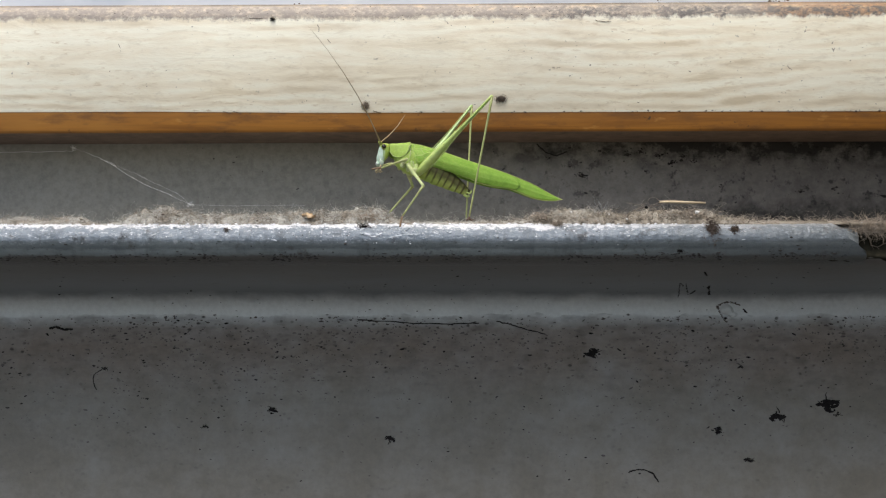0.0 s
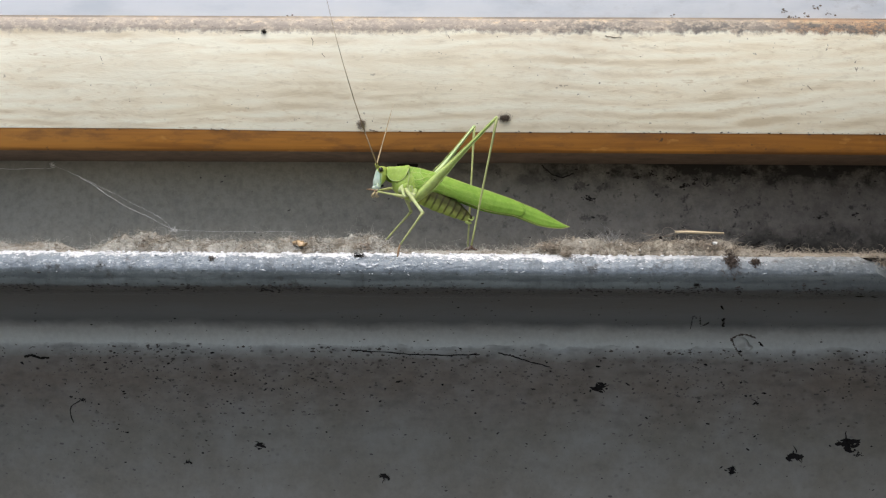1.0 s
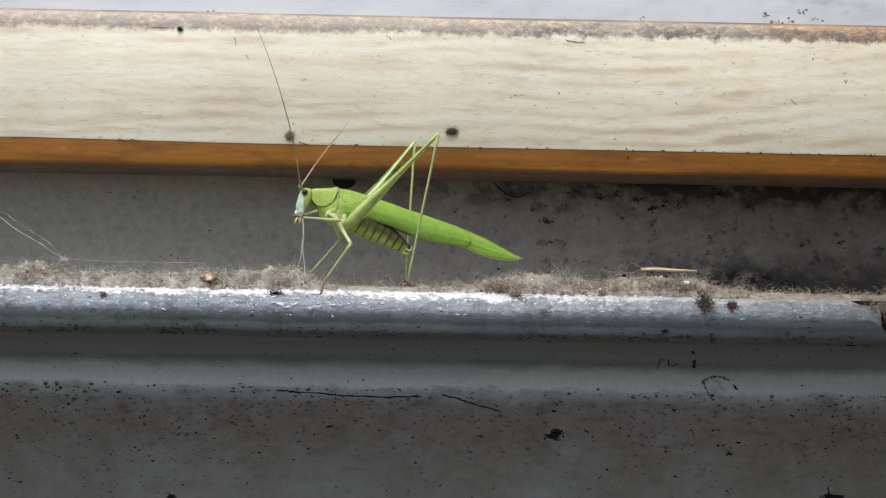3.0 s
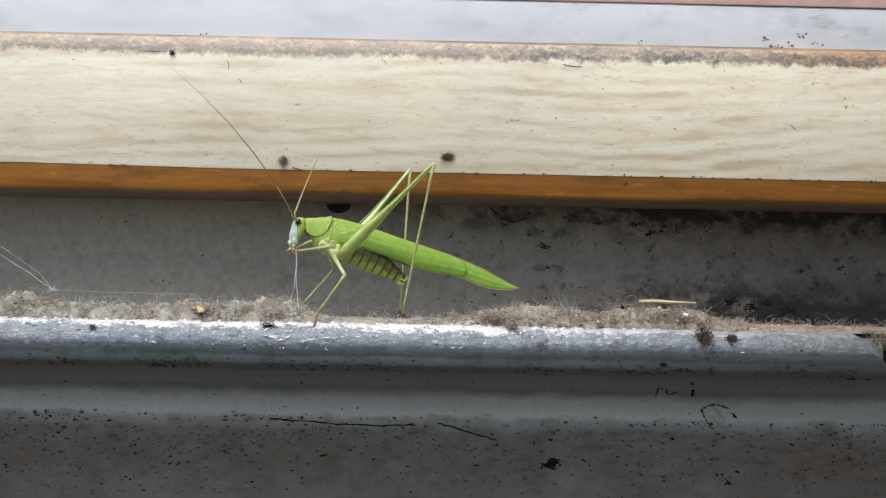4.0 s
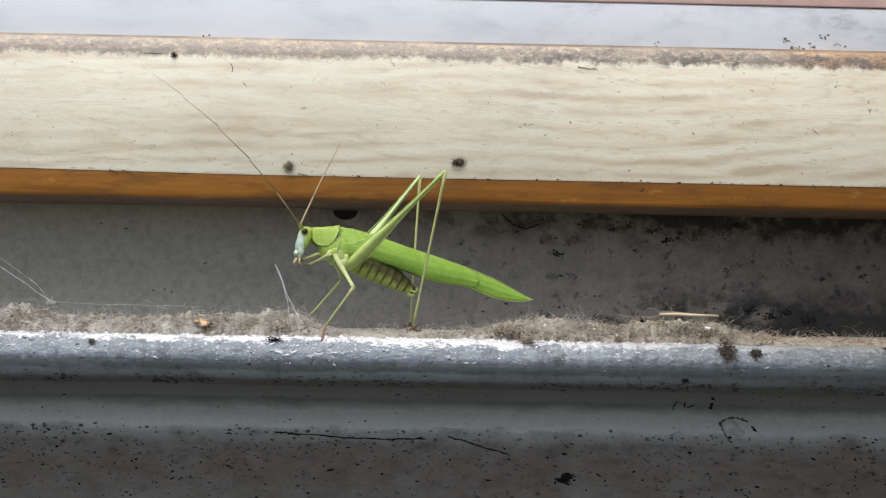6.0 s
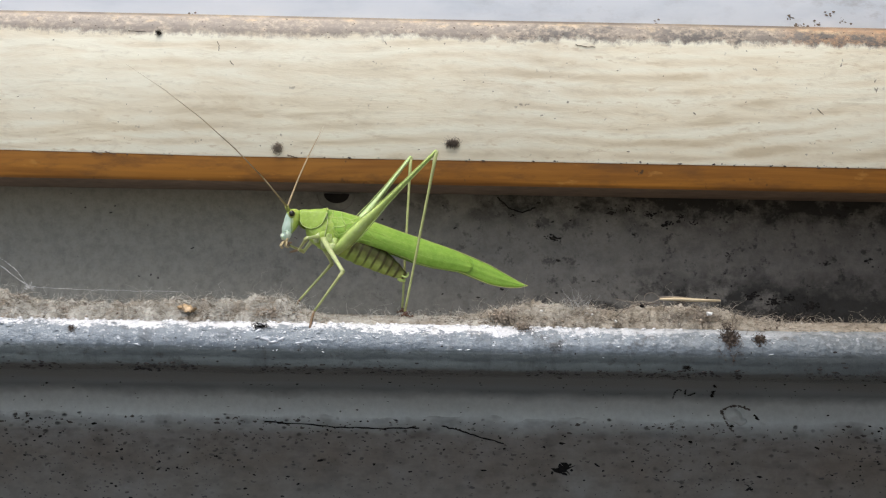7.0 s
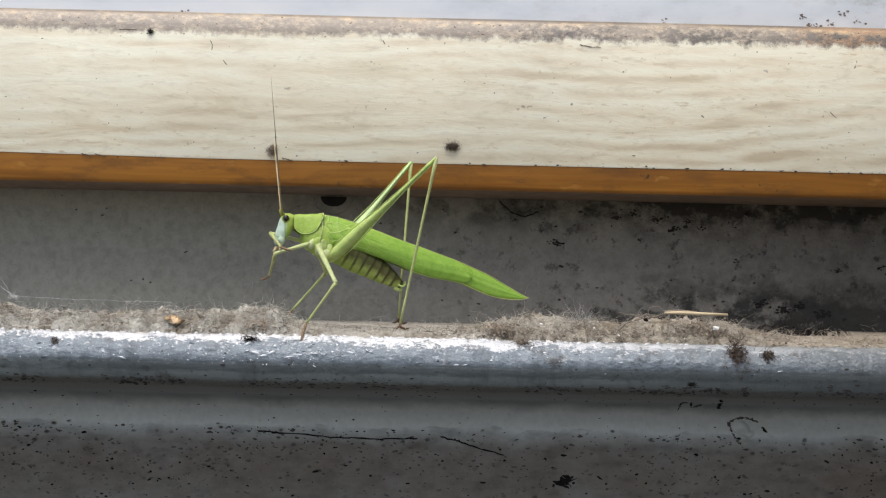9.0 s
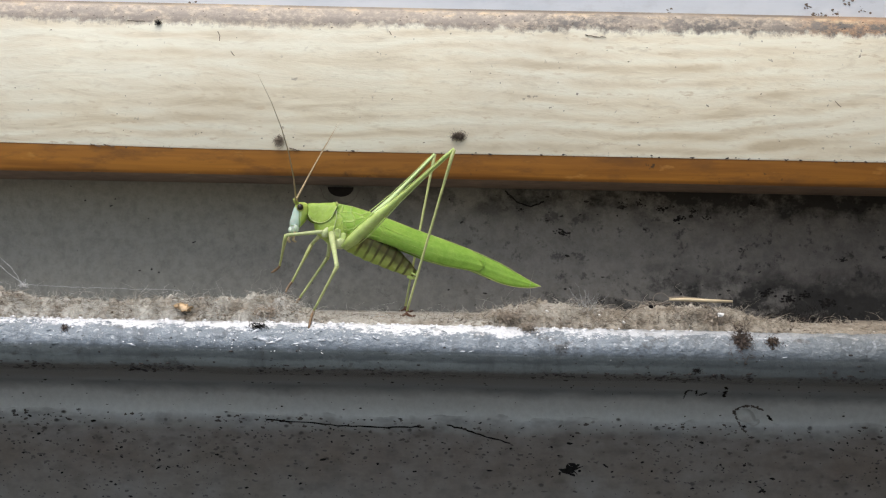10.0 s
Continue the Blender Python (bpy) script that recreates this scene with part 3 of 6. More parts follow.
def dust_top(x, y):
    h = between(x, HEIGHTS)
    across = min(1.0, max(0.0, (y - 1.2) / 4.6)) ** 0.62 if y < 6 else max(0.0, 1 - ((y - 6) / 24) ** 2)
    lump = 0.84 + 0.42 * noise.noise(Vector((x * 0.42, y * 0.5, 3))) + 0.3 * noise.noise(Vector((x * 1.1, y * 1.1, 8)))
    return max(-0.1, h * across * lump * 0.86)


bm = bmesh.new()
grid = []
ys = [1.2, 1.35, 1.55, 1.8, 2.1, 2.4, 2.8, 3.2, 3.6, 4.0, 4.5, 5.0, 5.5, 6.0, 6.6, 7.3, 8, 9, 10.5, 13, 17, 22, 30, 40, 49.3]
for i in range(1401):
    x = -100 + 200 * i / 1400
    ragged = 0.9 * noise.noise(Vector((x * 0.6, 0, 9))) + 0.6 * noise.noise(Vector((x * 2.3, 4, 9)))
    line = []
    for y in ys:
        matted = 0.14 * noise.noise(Vector((x * 1.9, y * 2.2, 1))) + 0.12 * noise.noise(Vector((x * 4.5, y * 5, 5))) + 0.1 * noise.noise(Vector((x * 9, y * 9, 6)))
        top = dust_top(x, y)
        line.append(bm.verts.new((x * MM, (y + ragged * max(0.0, 1 - (y - 1.2) / 3.5)) * MM, ((-0.12 if y < 1.3 else 0.07) + top + matted * min(1.4, max(0.4, top))) * MM)))
    grid.append(line)
for a, b in zip(grid, grid[1:]):
    for k in range(len(ys) - 1):
        bm.faces.new((a[k], a[k + 1], b[k + 1], b[k]))
dust = tagged(part("dust_layer", bm, M_DUST), "grey-brown layer of matted dust along the ledge", "dust", kind="stuff")

rng = random.Random(4)


def fibres(name, count, material, label, where, length=(1.0, 3.5), radius=(0.018, 0.04), rise=0.5, curl=0.9):
    """A tangle of fine bent fibres lying in the dust."""
    bm = bmesh.new()
    for _ in range(count):
        x, y = where()
        p = Vector((x, y, dust_top(x, y) * rng.uniform(0.5, 1.1) + 0.1))
        way = Vector((rng.gauss(0, 1), rng.gauss(0, 0.7), rng.gauss(rise * 0.3, rise))).normalized()
        total, line = rng.uniform(*length), []
        for k in range(6):
            line.append(p.copy())
            way = (way + Vector((rng.gauss(0, 1), rng.gauss(0, 1), rng.gauss(-0.1, 0.5))) * curl * 0.45).normalized()
            p = p + way * total / 5
            p.z = max(p.z, 0.06)
        r = rng.uniform(*radius)
        tube(bm, line, [r, r, r, r * 0.9, r * 0.8, r * 0.5], 3, False)
    return tagged(part(name, bm, material), label, "lint", kind="stuff")


def heaped():
    while True:
        x, y = rng.uniform(-98, 80), abs(rng.gauss(3.4, 2.2)) + 1.1
        if rng.random() < (between(x, HEIGHTS) / 3.2) ** 1.3:
            return x, y


def patchy():
    while True:
        x, y = heaped()
        if noise.noise(Vector((x * 0.16, y * 0.2, 2))) > 0.0 or rng.random() < 0.2:
            return x, y


fibres("lint_fibres", 15000, M_LINT, "pale fluffy lint fibres matted in the dust on the ledge", heaped, (0.9, 3.4), (0.016, 0.036), 0.14, 1.9)
fibres("dark_lint_fibres", 4800, M_LINT_DARK, "dark brown lint fibres tangled in the dust on the ledge", patchy, (0.7, 2.8), (0.014, 0.038), 0.16, 2.0)
fibres("loose_hairs", 420, M_LINT, "long loose pale hairs standing out of the dust", heaped, (2.0, 5.0), (0.008, 0.016), 0.5, 2.0)


for name, material, label in (("dust_flecks", M_LINT_MID, "brown-grey flecks of dirt in the lint"), ("dark_flecks", M_BROWN, "dark brown flecks of dirt in the lint"), ("pale_flecks", M_CRUMB, "tiny pale flecks in the lint")):
    bm = bmesh.new()
    for _ in range(1500 if material is M_LINT_MID else 420 if material is M_BROWN else 130):
        x, y = patchy() if material is not M_CRUMB else heaped()
        z = dust_top(x, y) * rng.uniform(0.7, 1.05) + 0.1
        size = rng.choice((0.06, 0.09, 0.13, 0.2)) * (0.6 if material is M_CRUMB else 1)
        for v in ball(bm, (x, y, z), (size * rng.uniform(0.8, 1.8), size, size * rng.uniform(0.5, 1)), 1):
            v.co += Vector((rng.gauss(0, 1), rng.gauss(0, 1), rng.gauss(0, 1))) * size * 0.3 * MM
    tagged(part(name, bm, material), label, "dirt flecks", kind="stuff")


fibres("loose_fluff", 900, M_LINT, "pale wispy fluff lifting off the matted lint", heaped, (2.5, 7.0), (0.012, 0.024), 0.3, 2.2)


def tuft():
    return rng.gauss(25.8, 0.7), abs(rng.gauss(6, 1.5))


fibres("down_tuft", 130, M_DOWN, "wispy grey down tuft caught in the dust", tuft, (1.5, 4.5), (0.01, 0.02), 1.1, 0.6)


def lump(name, centre, size, material, label, category, seed, hairs=14, hair_material=None):
    """A crumbly clump: small ragged grains held in a tangle of fine hairs."""
    r = random.Random(seed)
    bm = bmesh.new()
    small = min(size)
    for v in ball(bm, centre, [0.5 * k for k in size], 4) if max(size) > 1.6 or material is M_CLOT else ():
        q = v.co * 1000
        v.co += (noise.noise_vector(q * 1.3) * 0.45 + noise.noise_vector(q * 3.4) * 0.3 + noise.noise_vector(q * 7.5) * 0.16) * small * MM
    for k in range(int(260 * max(1, size[2] / 1.5))):
        off = [max(-1.0, min(1.0, r.gauss(0, 0.36))) * s for s in size]
        grain = [small * r.choice((0.04, 0.06, 0.1, 0.15)) * r.uniform(0.6, 1.6) for _ in size]
        verts = ball(bm, [c + o for c, o in zip(centre, off)], grain, 1)
        for v in verts:
            v.co += Vector((r.gauss(0, 1), r.gauss(0, 1), r.gauss(0, 1))) * grain[0] * 0.42 * MM
    for _ in range(hairs * 14):
        p = Vector(c + r.gauss(0, 0.42) * s for c, s in zip(centre, size))
        way, line = Vector((r.gauss(0, 1), r.gauss(-0.2, 0.6), r.gauss(0.1, 0.9))).normalized(), []
        reach = r.uniform(0.1, 0.28) * (size[0] + size[2]) / 2
        for k in range(5):
            line.append(p.copy())
            way = (way + Vector((r.gauss(0, 1), r.gauss(0, 1), r.gauss(0, 1))) * 0.75).normalized()
            p = p + way * reach
        w = r.uniform(0.6, 1.5)
        tube(bm, line, [0.03 * w, 0.028 * w, 0.024 * w, 0.02 * w, 0.01 * w], 3, False)
    return tagged(part(name, bm, material), label, category)


lump("dirt_clump", (45.3, -1.6, -1.5), (1.5, 0.95, 2.5), M_CLOT, "dark brown dirt clump hanging over the nosing", "dirt clump", 1, 20)
lump("dirt_clump", (49.4, -1.6, -1.3), (1.0, 0.7, 0.9), M_BROWN, "small dark dirt clump stuck on the nosing", "dirt clump", 2, 8)
lump("dirt_clump", (14.6, 1.6, 1.2), (2.2, 1.2, 1.15), M_LINT_MID, "brown crumbly dirt clump lying in the lint", "dirt clump", 3, 8)
lump("dirt_clump", (17.4, -0.3, -0.3), (1.3, 0.7, 1.1), M_LINT_MID, "brown crumbly dirt clump at the ledge's edge", "dirt clump", 4, 9)
lump("dirt_clump", (42.5, 2.6, 1.3), (2.6, 1.4, 1.3), M_LINT_MID, "brown matted lint clump beneath the straw", "lint clump", 5, 12)
lump("dirt_clump", (-17.6, 2.0, 1.0), (2.0, 1.0, 1.15), M_LINT_MID, "brown matted lint clump on the ledge", "lint clump", 6, 12)
lump("dirt_clump", (-18.2, -0.8, -0.7), (1.5, 0.5, 0.8), M_DARK, "black grime clump on the nosing's edge", "dirt clump", 7, 8)
lump("dirt_clump", (-43.5, -1.5, -1.6), (0.8, 0.45, 0.9), M_BROWN, "small brown dirt clump on the nosing", "dirt clump", 8, 6)
lump("dirt_clump", (39.5, -1.6, -5.0), (0.6, 0.35, 0.5), M_DARK, "black grime clump under the nosing", "dirt clump", 9, 4)
lump("dirt_clump", (76.0, 1.3, -0.9), (6.5, 1.0, 1.2), M_LINT_MID, "matted dust spilling over the nosing's broken end", "lint clump", 14, 40)
lump("dirt_clump", (60.5, 22.0, 0.7), (9.0, 3.0, 1.0), M_DARK, "black mouldy dirt heap at the foot of the recessed wall", "dirt heap", 10, 20)
lump("lint_speck", (8.1, 34.1, 29.3), (1.2, 0.5, 0.6), M_LINT_DARK, "dark fluffy dirt speck stuck on the cream board", "dirt speck", 11, 26)
lump("lint_speck", (-21.1, 34.2, 28.0), (0.85, 0.4, 0.85), M_LINT_MID, "grey-brown fluffy speck at the board's lower edge", "dirt speck", 12, 22)
lump("lint_speck", (-41.4, 34.3, 47.0), (0.6, 0.3, 0.55), M_BLACKISH, "dark speck near the board's top edge", "dirt speck", 13, 5)

# a length of straw, a husk and pale crumbs in the dust
bm = bmesh.new()
tube(bm, [(36.4, 1.3, 4.05), (38.5, 1.4, 4.1), (41.5, 1.6, 4.0), (44.9, 1.8, 3.95)], [0.16, 0.24, 0.24, 0.17], 8, True, 1.6)
tagged(part("straw", bm, M_STRAW), "short flattened piece of dry straw resting on the lint", "straw")
bm = bmesh.new()
tube(bm, [(36.8, 1.9, 3.6), (33.6, 2.2, 3.2), (31.5, 2.4, 2.5), (30.5, 2.8, 1.4)], [0.06, 0.07, 0.06, 0.05], 5)
tagged(part("stalk", bm, M_LINT_DARK), "thin brown bent stalk in the dust", "stalk")
bm = bmesh.new()
tube(bm, smooth_line([(36.8, 1.3, 4.1), (36.2, 1.1, 4.4), (35.4, 1.0, 4.9), (34.5, 1.1, 4.75), (34.2, 1.3, 4.1), (34.5, 1.4, 3.55), (35.3, 1.3, 3.6), (36.5, 1.3, 4.1)], 4), 0.035, 5)
tube(bm, smooth_line([(30.4, 2.0, 4.0), (31.4, 1.7, 3.75), (32.8, 1.4, 3.6), (34.0, 1.3, 3.8)], 4), 0.04, 5)
tube(bm, smooth_line([(33.6, 1.3, 3.5), (32.6, 1.3, 3.1), (31.9, 1.2, 2.5), (31.4, 1.2, 2.0)], 4), 0.05, 5)
tagged(part("hair_loop", bm, M_LINT_MID), "looped brown hair tangled beside the straw", "hair")
bm = bmesh.new()
tube(bm, [(36.2, 1.5, 4.35), (38.4, 1.5, 4.42), (40.8, 1.6, 4.3)], [0.05, 0.09, 0.05], 6, True, 1.5)
tagged(part("straw_splinter", bm, M_LINT_MID), "thin split piece of straw beside the larger one", "straw")
bm = bmesh.new()
for v in ball(bm, (33.9, 1.1, 3.1), (0.32, 0.28, 0.26), 2):
    v.co += noise.noise_vector(v.co * 3000) * 0.12 * MM
tagged(part("seed", bm, M_DARK), "tiny black seed caught in the lint", "seed")
bm = bmesh.new()
for v in ball(bm, (-28.8, 2.0, 1.75), (1.3, 0.6, 0.42), 4, Matrix.Rotation(radians(10), 3, "Y")):
    q = v.co * 1000
    v.co += (noise.noise_vector(q * 1.4) * 0.5 + noise.noise_vector(q * 3.6) * 0.26 + noise.noise_vector(q * 8.0) * 0.1) * MM
tagged(part("husk", bm, M_HUSK), "empty tan insect husk lying in the lint", "husk")
for k, (x, y, z, s) in enumerate(((43.2, 1.0, 2.2, 0.36), (-17.0, -1.6, -1.9, 0.22), (27.0, 1.2, 1.8, 0.16), (20.0, 0.8, 2.2, 0.16), (30.3, 1.0, 0.9, 0.18))):
    bm = bmesh.new()
    for v in ball(bm, (x, y, z), (s * 1.3, s * 0.8, s * 0.8), 2):
        v.co += noise.noise_vector(v.co * 3500) * s * 0.8 * MM
    tagged(part("crumb", bm, M_CRUMB), "small white crumb among the lint", "crumb", group="crumbs on the ledge")


def flake(x, y, z, wide, high, lean, seed):
    """A thin torn chip of paint that curls away from the surface."""
    q = random.Random(seed)
    bm = bmesh.new()
    n = 9
    rim = []
    for layer in (0, 1):
        ring = []
        for k in range(n):
            a = 2 * math.pi * k / n
            d = q.uniform(0.55, 1.15) if layer == 0 else rim[0][k][1]
            u, w = math.cos(a) * d * wide, math.sin(a) * d * high
            bow = 0.16 * wide * (u / wide) ** 2 + 0.5 * w
            ring.append((bm.verts.new(Vector((x + u, y - 0.1 - bow + 0.06 * layer, z + w + lean * u)) * MM), d))
        rim.append(ring)
    bm.faces.new([v for v, _ in rim[0]])
    bm.faces.new([v for v, _ in rim[1]][::-1])
    for k in range(n):
        bm.faces.new((rim[0][k][0], rim[0][(k + 1) % n][0], rim[1][(k + 1) % n][0], rim[1][k][0]))
    return bm


NOSE = [(0, 0.6), (0.16, 0.3), (0.45, -0.5), (0.95, -1.2), (1.6, -1.8), (2.3, -2.15), (3.0, -2.25), (3.8, -2.15), (4.6, -1.85), (5.3, -1.4), (5.8, -0.95)]
for k, (x, z, w, h, lean) in enumerate(((-17.3, -2.2, 0.9, 0.28, -0.2), (-16.2, -2.5, 0.7, 0.22, 0.1), (-15.2, -2.1, 0.6, 0.25, 0.4), (-18.6, -1.2, 0.6, 0.3, 0.5), (-13.0, -2.6, 0.8, 0.14, 0.15), (-19.6, -0.7, 0.5, 0.22, -0.4))):
    tagged(part("paint_curl", flake(x, between(-z, NOSE), z, w, h, lean, 90 + k), M_SCALE), "curled white paint chip peeling off the nosing", "paint chip", group="white paint chips")

# paint flakes curling off the nosing
for k in range(46):
    x = rng.gauss(-15, 4) if k < 12 else rng.uniform(-90, 60)
    z = rng.uniform(-3.2, -0.4)
    bm = flake(x, between(-z, NOSE), z, rng.uniform(0.2, 0.6), rng.uniform(0.06, 0.18), rng.uniform(-0.35, 0.35), k)
    tagged(part("paint_flake", bm, M_SCALE if k % 2 else M_NOSING), "curled silver paint flake on the nosing", "paint flake", group="paint flakes on the nosing")

# bright scales of paint, added to give the nosing its sparkle
bm = bmesh.new()
for _ in range(900):
    x, z = rng.uniform(-95, 48), -0.3 - abs(rng.gauss(0, 1.3))
    if rng.random() < 0.3:
        x = rng.gauss(-15, 7)
    if z < -4.2:
        continue
    y = between(-z, NOSE)
    s = rng.choice((0.04, 0.05, 0.07, 0.1))
    for v in ball(bm, (x, y, z), (s * rng.uniform(0.8, 2.8), s * 0.3, s * rng.uniform(0.4, 0.9)), 1, Matrix.Rotation(rng.uniform(-0.6, 0.6), 3, "Y")):
        v.co += Vector((rng.gauss(0, 1), rng.gauss(0, 0.3), rng.gauss(0, 1))) * s * 0.45 * MM
bm_scales = bm
bm = bmesh.new()
for _ in range(2600):
    x, z = rng.uniform(-98, 46), 0.05 - abs(rng.gauss(0, 0.42))
    if noise.noise(Vector((x * 0.35, 0, 5))) + 0.5 * noise.noise(Vector((x * 1.3, 0, 8))) < -0.14 + 0.25 * max(0.0, -z) or x > 24 + rng.gauss(0, 12):
        continue
    s = rng.choice((0.08, 0.11, 0.15, 0.2))
    for v in ball(bm, (x, between(-z, NOSE) + 0.06, z), (s * rng.uniform(0.8, 2.2), s * 0.6, s * rng.uniform(0.6, 1.0)), 1, Matrix.Rotation(rng.uniform(-0.4, 0.4), 3, "Y")):
        v.co += Vector((rng.gauss(0, 1), rng.gauss(0, 0.4), rng.gauss(0, 1))) * s * 0.3 * MM
tagged(part("paint_beads", bm, M_BEAD), "rough beads of chalky white paint along the ledge's rubbed edge", "paint beads", kind="stuff")
bm = bm_scales
tagged(part("paint_scales", bm, M_SCALE), "tiny bright paint scales added for sparkle on the nosing", "paint scales", kind="stuff")


# ---- specks, cracks and marks on the walls ----
def speck(bm, x, y, z, s, r, up=False):
    """A low ragged speck on a wall that faces the camera."""
    n, turn, long = 9, r.gauss(-0.05, 0.25), r.choice((1.0, 1.3, 1.7, 2.2, 2.8))
    ring = []
    for k in range(n):
        a = 2 * math.pi * k / n
        d = s * r.uniform(0.6, 1.2)
        u, w = math.cos(a) * d * long, math.sin(a) * d
        ring.append(bm.verts.new(Vector((x + u * math.cos(turn) - w * math.sin(turn), y + 0.02, z + u * math.sin(turn) + w * math.cos(turn))) * MM))
    top = bm.verts.new(Vector((x + r.uniform(-0.2, 0.2) * s, y - min(0.12, s * 0.3), z)) * MM)
    for k in range(n):
        bm.faces.new((ring[k], ring[(k + 1) % n], top))


def wall_y(z):
    return between(-z, [(-low, y) for y, low in COVE])


r = random.Random(21)
for name, count, sizes, material, label in (("grime_specks", 1500, (0.03, 0.035, 0.045, 0.06, 0.08, 0.11, 0.17), M_DARK, "black grime specks spattered over the grey wall"), ("brown_specks", 2600, (0.04, 0.06, 0.08, 0.11, 0.16), M_SMUDGE, "dull brown grime smudges over the grey wall")):
    bm = bmesh.new()
    for _ in range(count):
        x, z = r.uniform(-112, 100), -17.5 - abs(r.gauss(0, 1)) * 13
        if noise.noise(Vector((x * 0.05, 0, z * 0.07))) < -0.1 and r.random() < 0.65:
            continue
        speck(bm, x, wall_y(z) - 0.1, z, r.choice(sizes) * r.uniform(0.7, 1.3) * (1.2 if z > -28 and material is M_SMUDGE else 1.0), r)
    tagged(part(name, bm, material), label, "grime", kind="stuff")
bm = bmesh.new()
for _ in range(300):
    x = r.uniform(-60, 100)
    z = r.choice((r.uniform(0.5, 21), 21 - abs(r.gauss(0, 3)), abs(r.gauss(1, 4))))
    if r.random() > 0.25 + max(0, x) / 55:
        continue
    speck(bm, x, 49.25, z, r.choice((0.05, 0.06, 0.08, 0.11, 0.16, 0.24)) * r.uniform(0.7, 1.3), r)
tagged(part("recess_specks", bm, M_MOULD), "black mould specks on the recessed grey wall", "grime", kind="stuff")
bm = bmesh.new()
for _ in range(70):
    x, z = r.uniform(-85, 90), r.uniform(27.5, 48)
    speck(bm, x, 34.45, z, r.uniform(0.04, 0.11), r)
tagged(part("board_specks", bm, M_BROWN), "tiny brown specks on the cream board", "grime", kind="stuff")
bm = bmesh.new()
for _ in range(200):
    x = r.uniform(-85, 92)
    z = r.gauss(48.6, 0.9)
    speck(bm, x, between(z, [(47.6, 34.4), (49.4, 34.9), (50.7, 36.1)]), min(z, 50.6), r.uniform(0.03, 0.09), r)
tagged(part("top_edge_grime", bm, M_BROWN), "brown grime along the board's worn top edge", "grime", kind="stuff")

for k, (x, z, s) in enumerate(((26.9, 14.5, 0.75), (37.2, 19.4, 0.6), (40.3, 19.7, 0.5), (44.4, 19.0, 0.65), (47.5, 17.2, 0.7), (50.0, 18.6, 0.55), (52.3, 17.6, 0.5), (60.7, 20.3, 0.6), (24.1, 16.6, 0.35), (19.5, 18.5, 0.4), (58.7, 12.1, 0.4), (62.9, 4.6, 0.8), (66.9, 3.4, 0.9), (70.0, 4.2, 0.7), (74.1, 2.9, 0.9), (76.6, 10.6, 0.5), (84.2, 11.3, 0.5))):
    bm = bmesh.new()
    spots = random.Random(130 + k)
    for c in range(int(16 + 26 * s)):
        speck(bm, x + spots.gauss(0, 0.8) * s, 49.25, z + spots.gauss(0, 0.45) * s, s * spots.choice((0.06, 0.1, 0.15, 0.25)), spots)
    tagged(part("mould_patch", bm, M_DARK), "ragged black mould patch on the recessed grey wall", "mould patch", group="mould patches on the recessed wall")
bm = bmesh.new()
for _ in range(190):
    x, edge = r.uniform(-88, 95), 26.55
    if r.random() > 0.35 + noise.noise(Vector((x * 0.12, edge, 0))) + max(0, x) / 120:
        continue
    speck(bm, x, 34.49, edge + r.gauss(0.05, 0.12), r.choice((0.04, 0.06, 0.09, 0.14)), r)
tagged(part("strip_edge_grime", bm, M_BLACKISH), "brown grime lodged along the edges of the orange strip", "grime", kind="stuff")
for k, (x, z, s) in enumerate(((78.8, -36.4, 1.7), (67.9, -39.1, 1.3), (55.0, -42.2, 0.9), (27.8, -25.4, 1.15), (-41.5, -37.8, 0.8), (-56.4, -41.5, 0.55), (-16.0, -43.9, 0.8), (60.1, -28.3, 0.6), (80.7, -38.6, 0.6), (61.6, -48.4, 0.7), (-78.6, -29.0, 0.5))):
    bm = bmesh.new()
    for c in range(int(9 + 9 * s)):
        u, w = r.gauss(0, 0.62) * s, r.gauss(0, 0.34) * s
        speck(bm, x + u, wall_y(z + w) - 0.08, z + w - 0.25 * abs(u), s * r.choice((0.1, 0.16, 0.24, 0.34)), r)
    for c in range(5):
        u, w, line = r.gauss(0, 0.5) * s, r.gauss(0, 0.3) * s, []
        way = r.uniform(0, 2 * math.pi)
        for _ in range(5):
            line.append((x + u, wall_y(z + w) - 0.1, z + w))
            u, w, way = u + 0.3 * s * math.cos(way), w + 0.3 * s * math.sin(way), way + r.gauss(0, 0.7)
        tube(bm, line, [0.1 * s, 0.1 * s, 0.08 * s, 0.06 * s, 0.03 * s], 5)
    tagged(part("grime_blob", bm, M_DARK), "ragged black grime blob on the grey wall", "grime blob")


bm = bmesh.new()
for _ in range(170):
    x, z = r.uniform(-90, 90), r.uniform(-16.5, -6.8)
    ball(bm, (x, wall_y(z) - 0.02, z), [r.choice((0.05, 0.07, 0.1, 0.16)) * k for k in (r.uniform(1, 2), 0.6, 0.8)], 1)
tagged(part("cove_specks", bm, M_DARK), "tiny black specks in the hollow under the nosing", "grime", kind="stuff")
bm = bmesh.new()
for _ in range(110):
    x, z = r.uniform(-90, 70), -0.4 - r.random() ** 0.6 * 5.4
    y = between(-z, [(0, 0.3), (0.45, -0.5), (0.95, -1.2), (1.6, -1.8), (2.3, -2.15), (3.0, -2.25), (3.8, -2.15), (4.6, -1.85), (5.3, -1.4), (5.8, -0.95)])
    ball(bm, (x, y, z), [r.choice((0.06, 0.08, 0.12, 0.2)) * k for k in (r.uniform(1, 2.2), 0.7, 0.7)], 1)
tagged(part("nosing_specks", bm, M_BLACKISH), "small brown dirt specks on the worn nosing", "grime", kind="stuff")


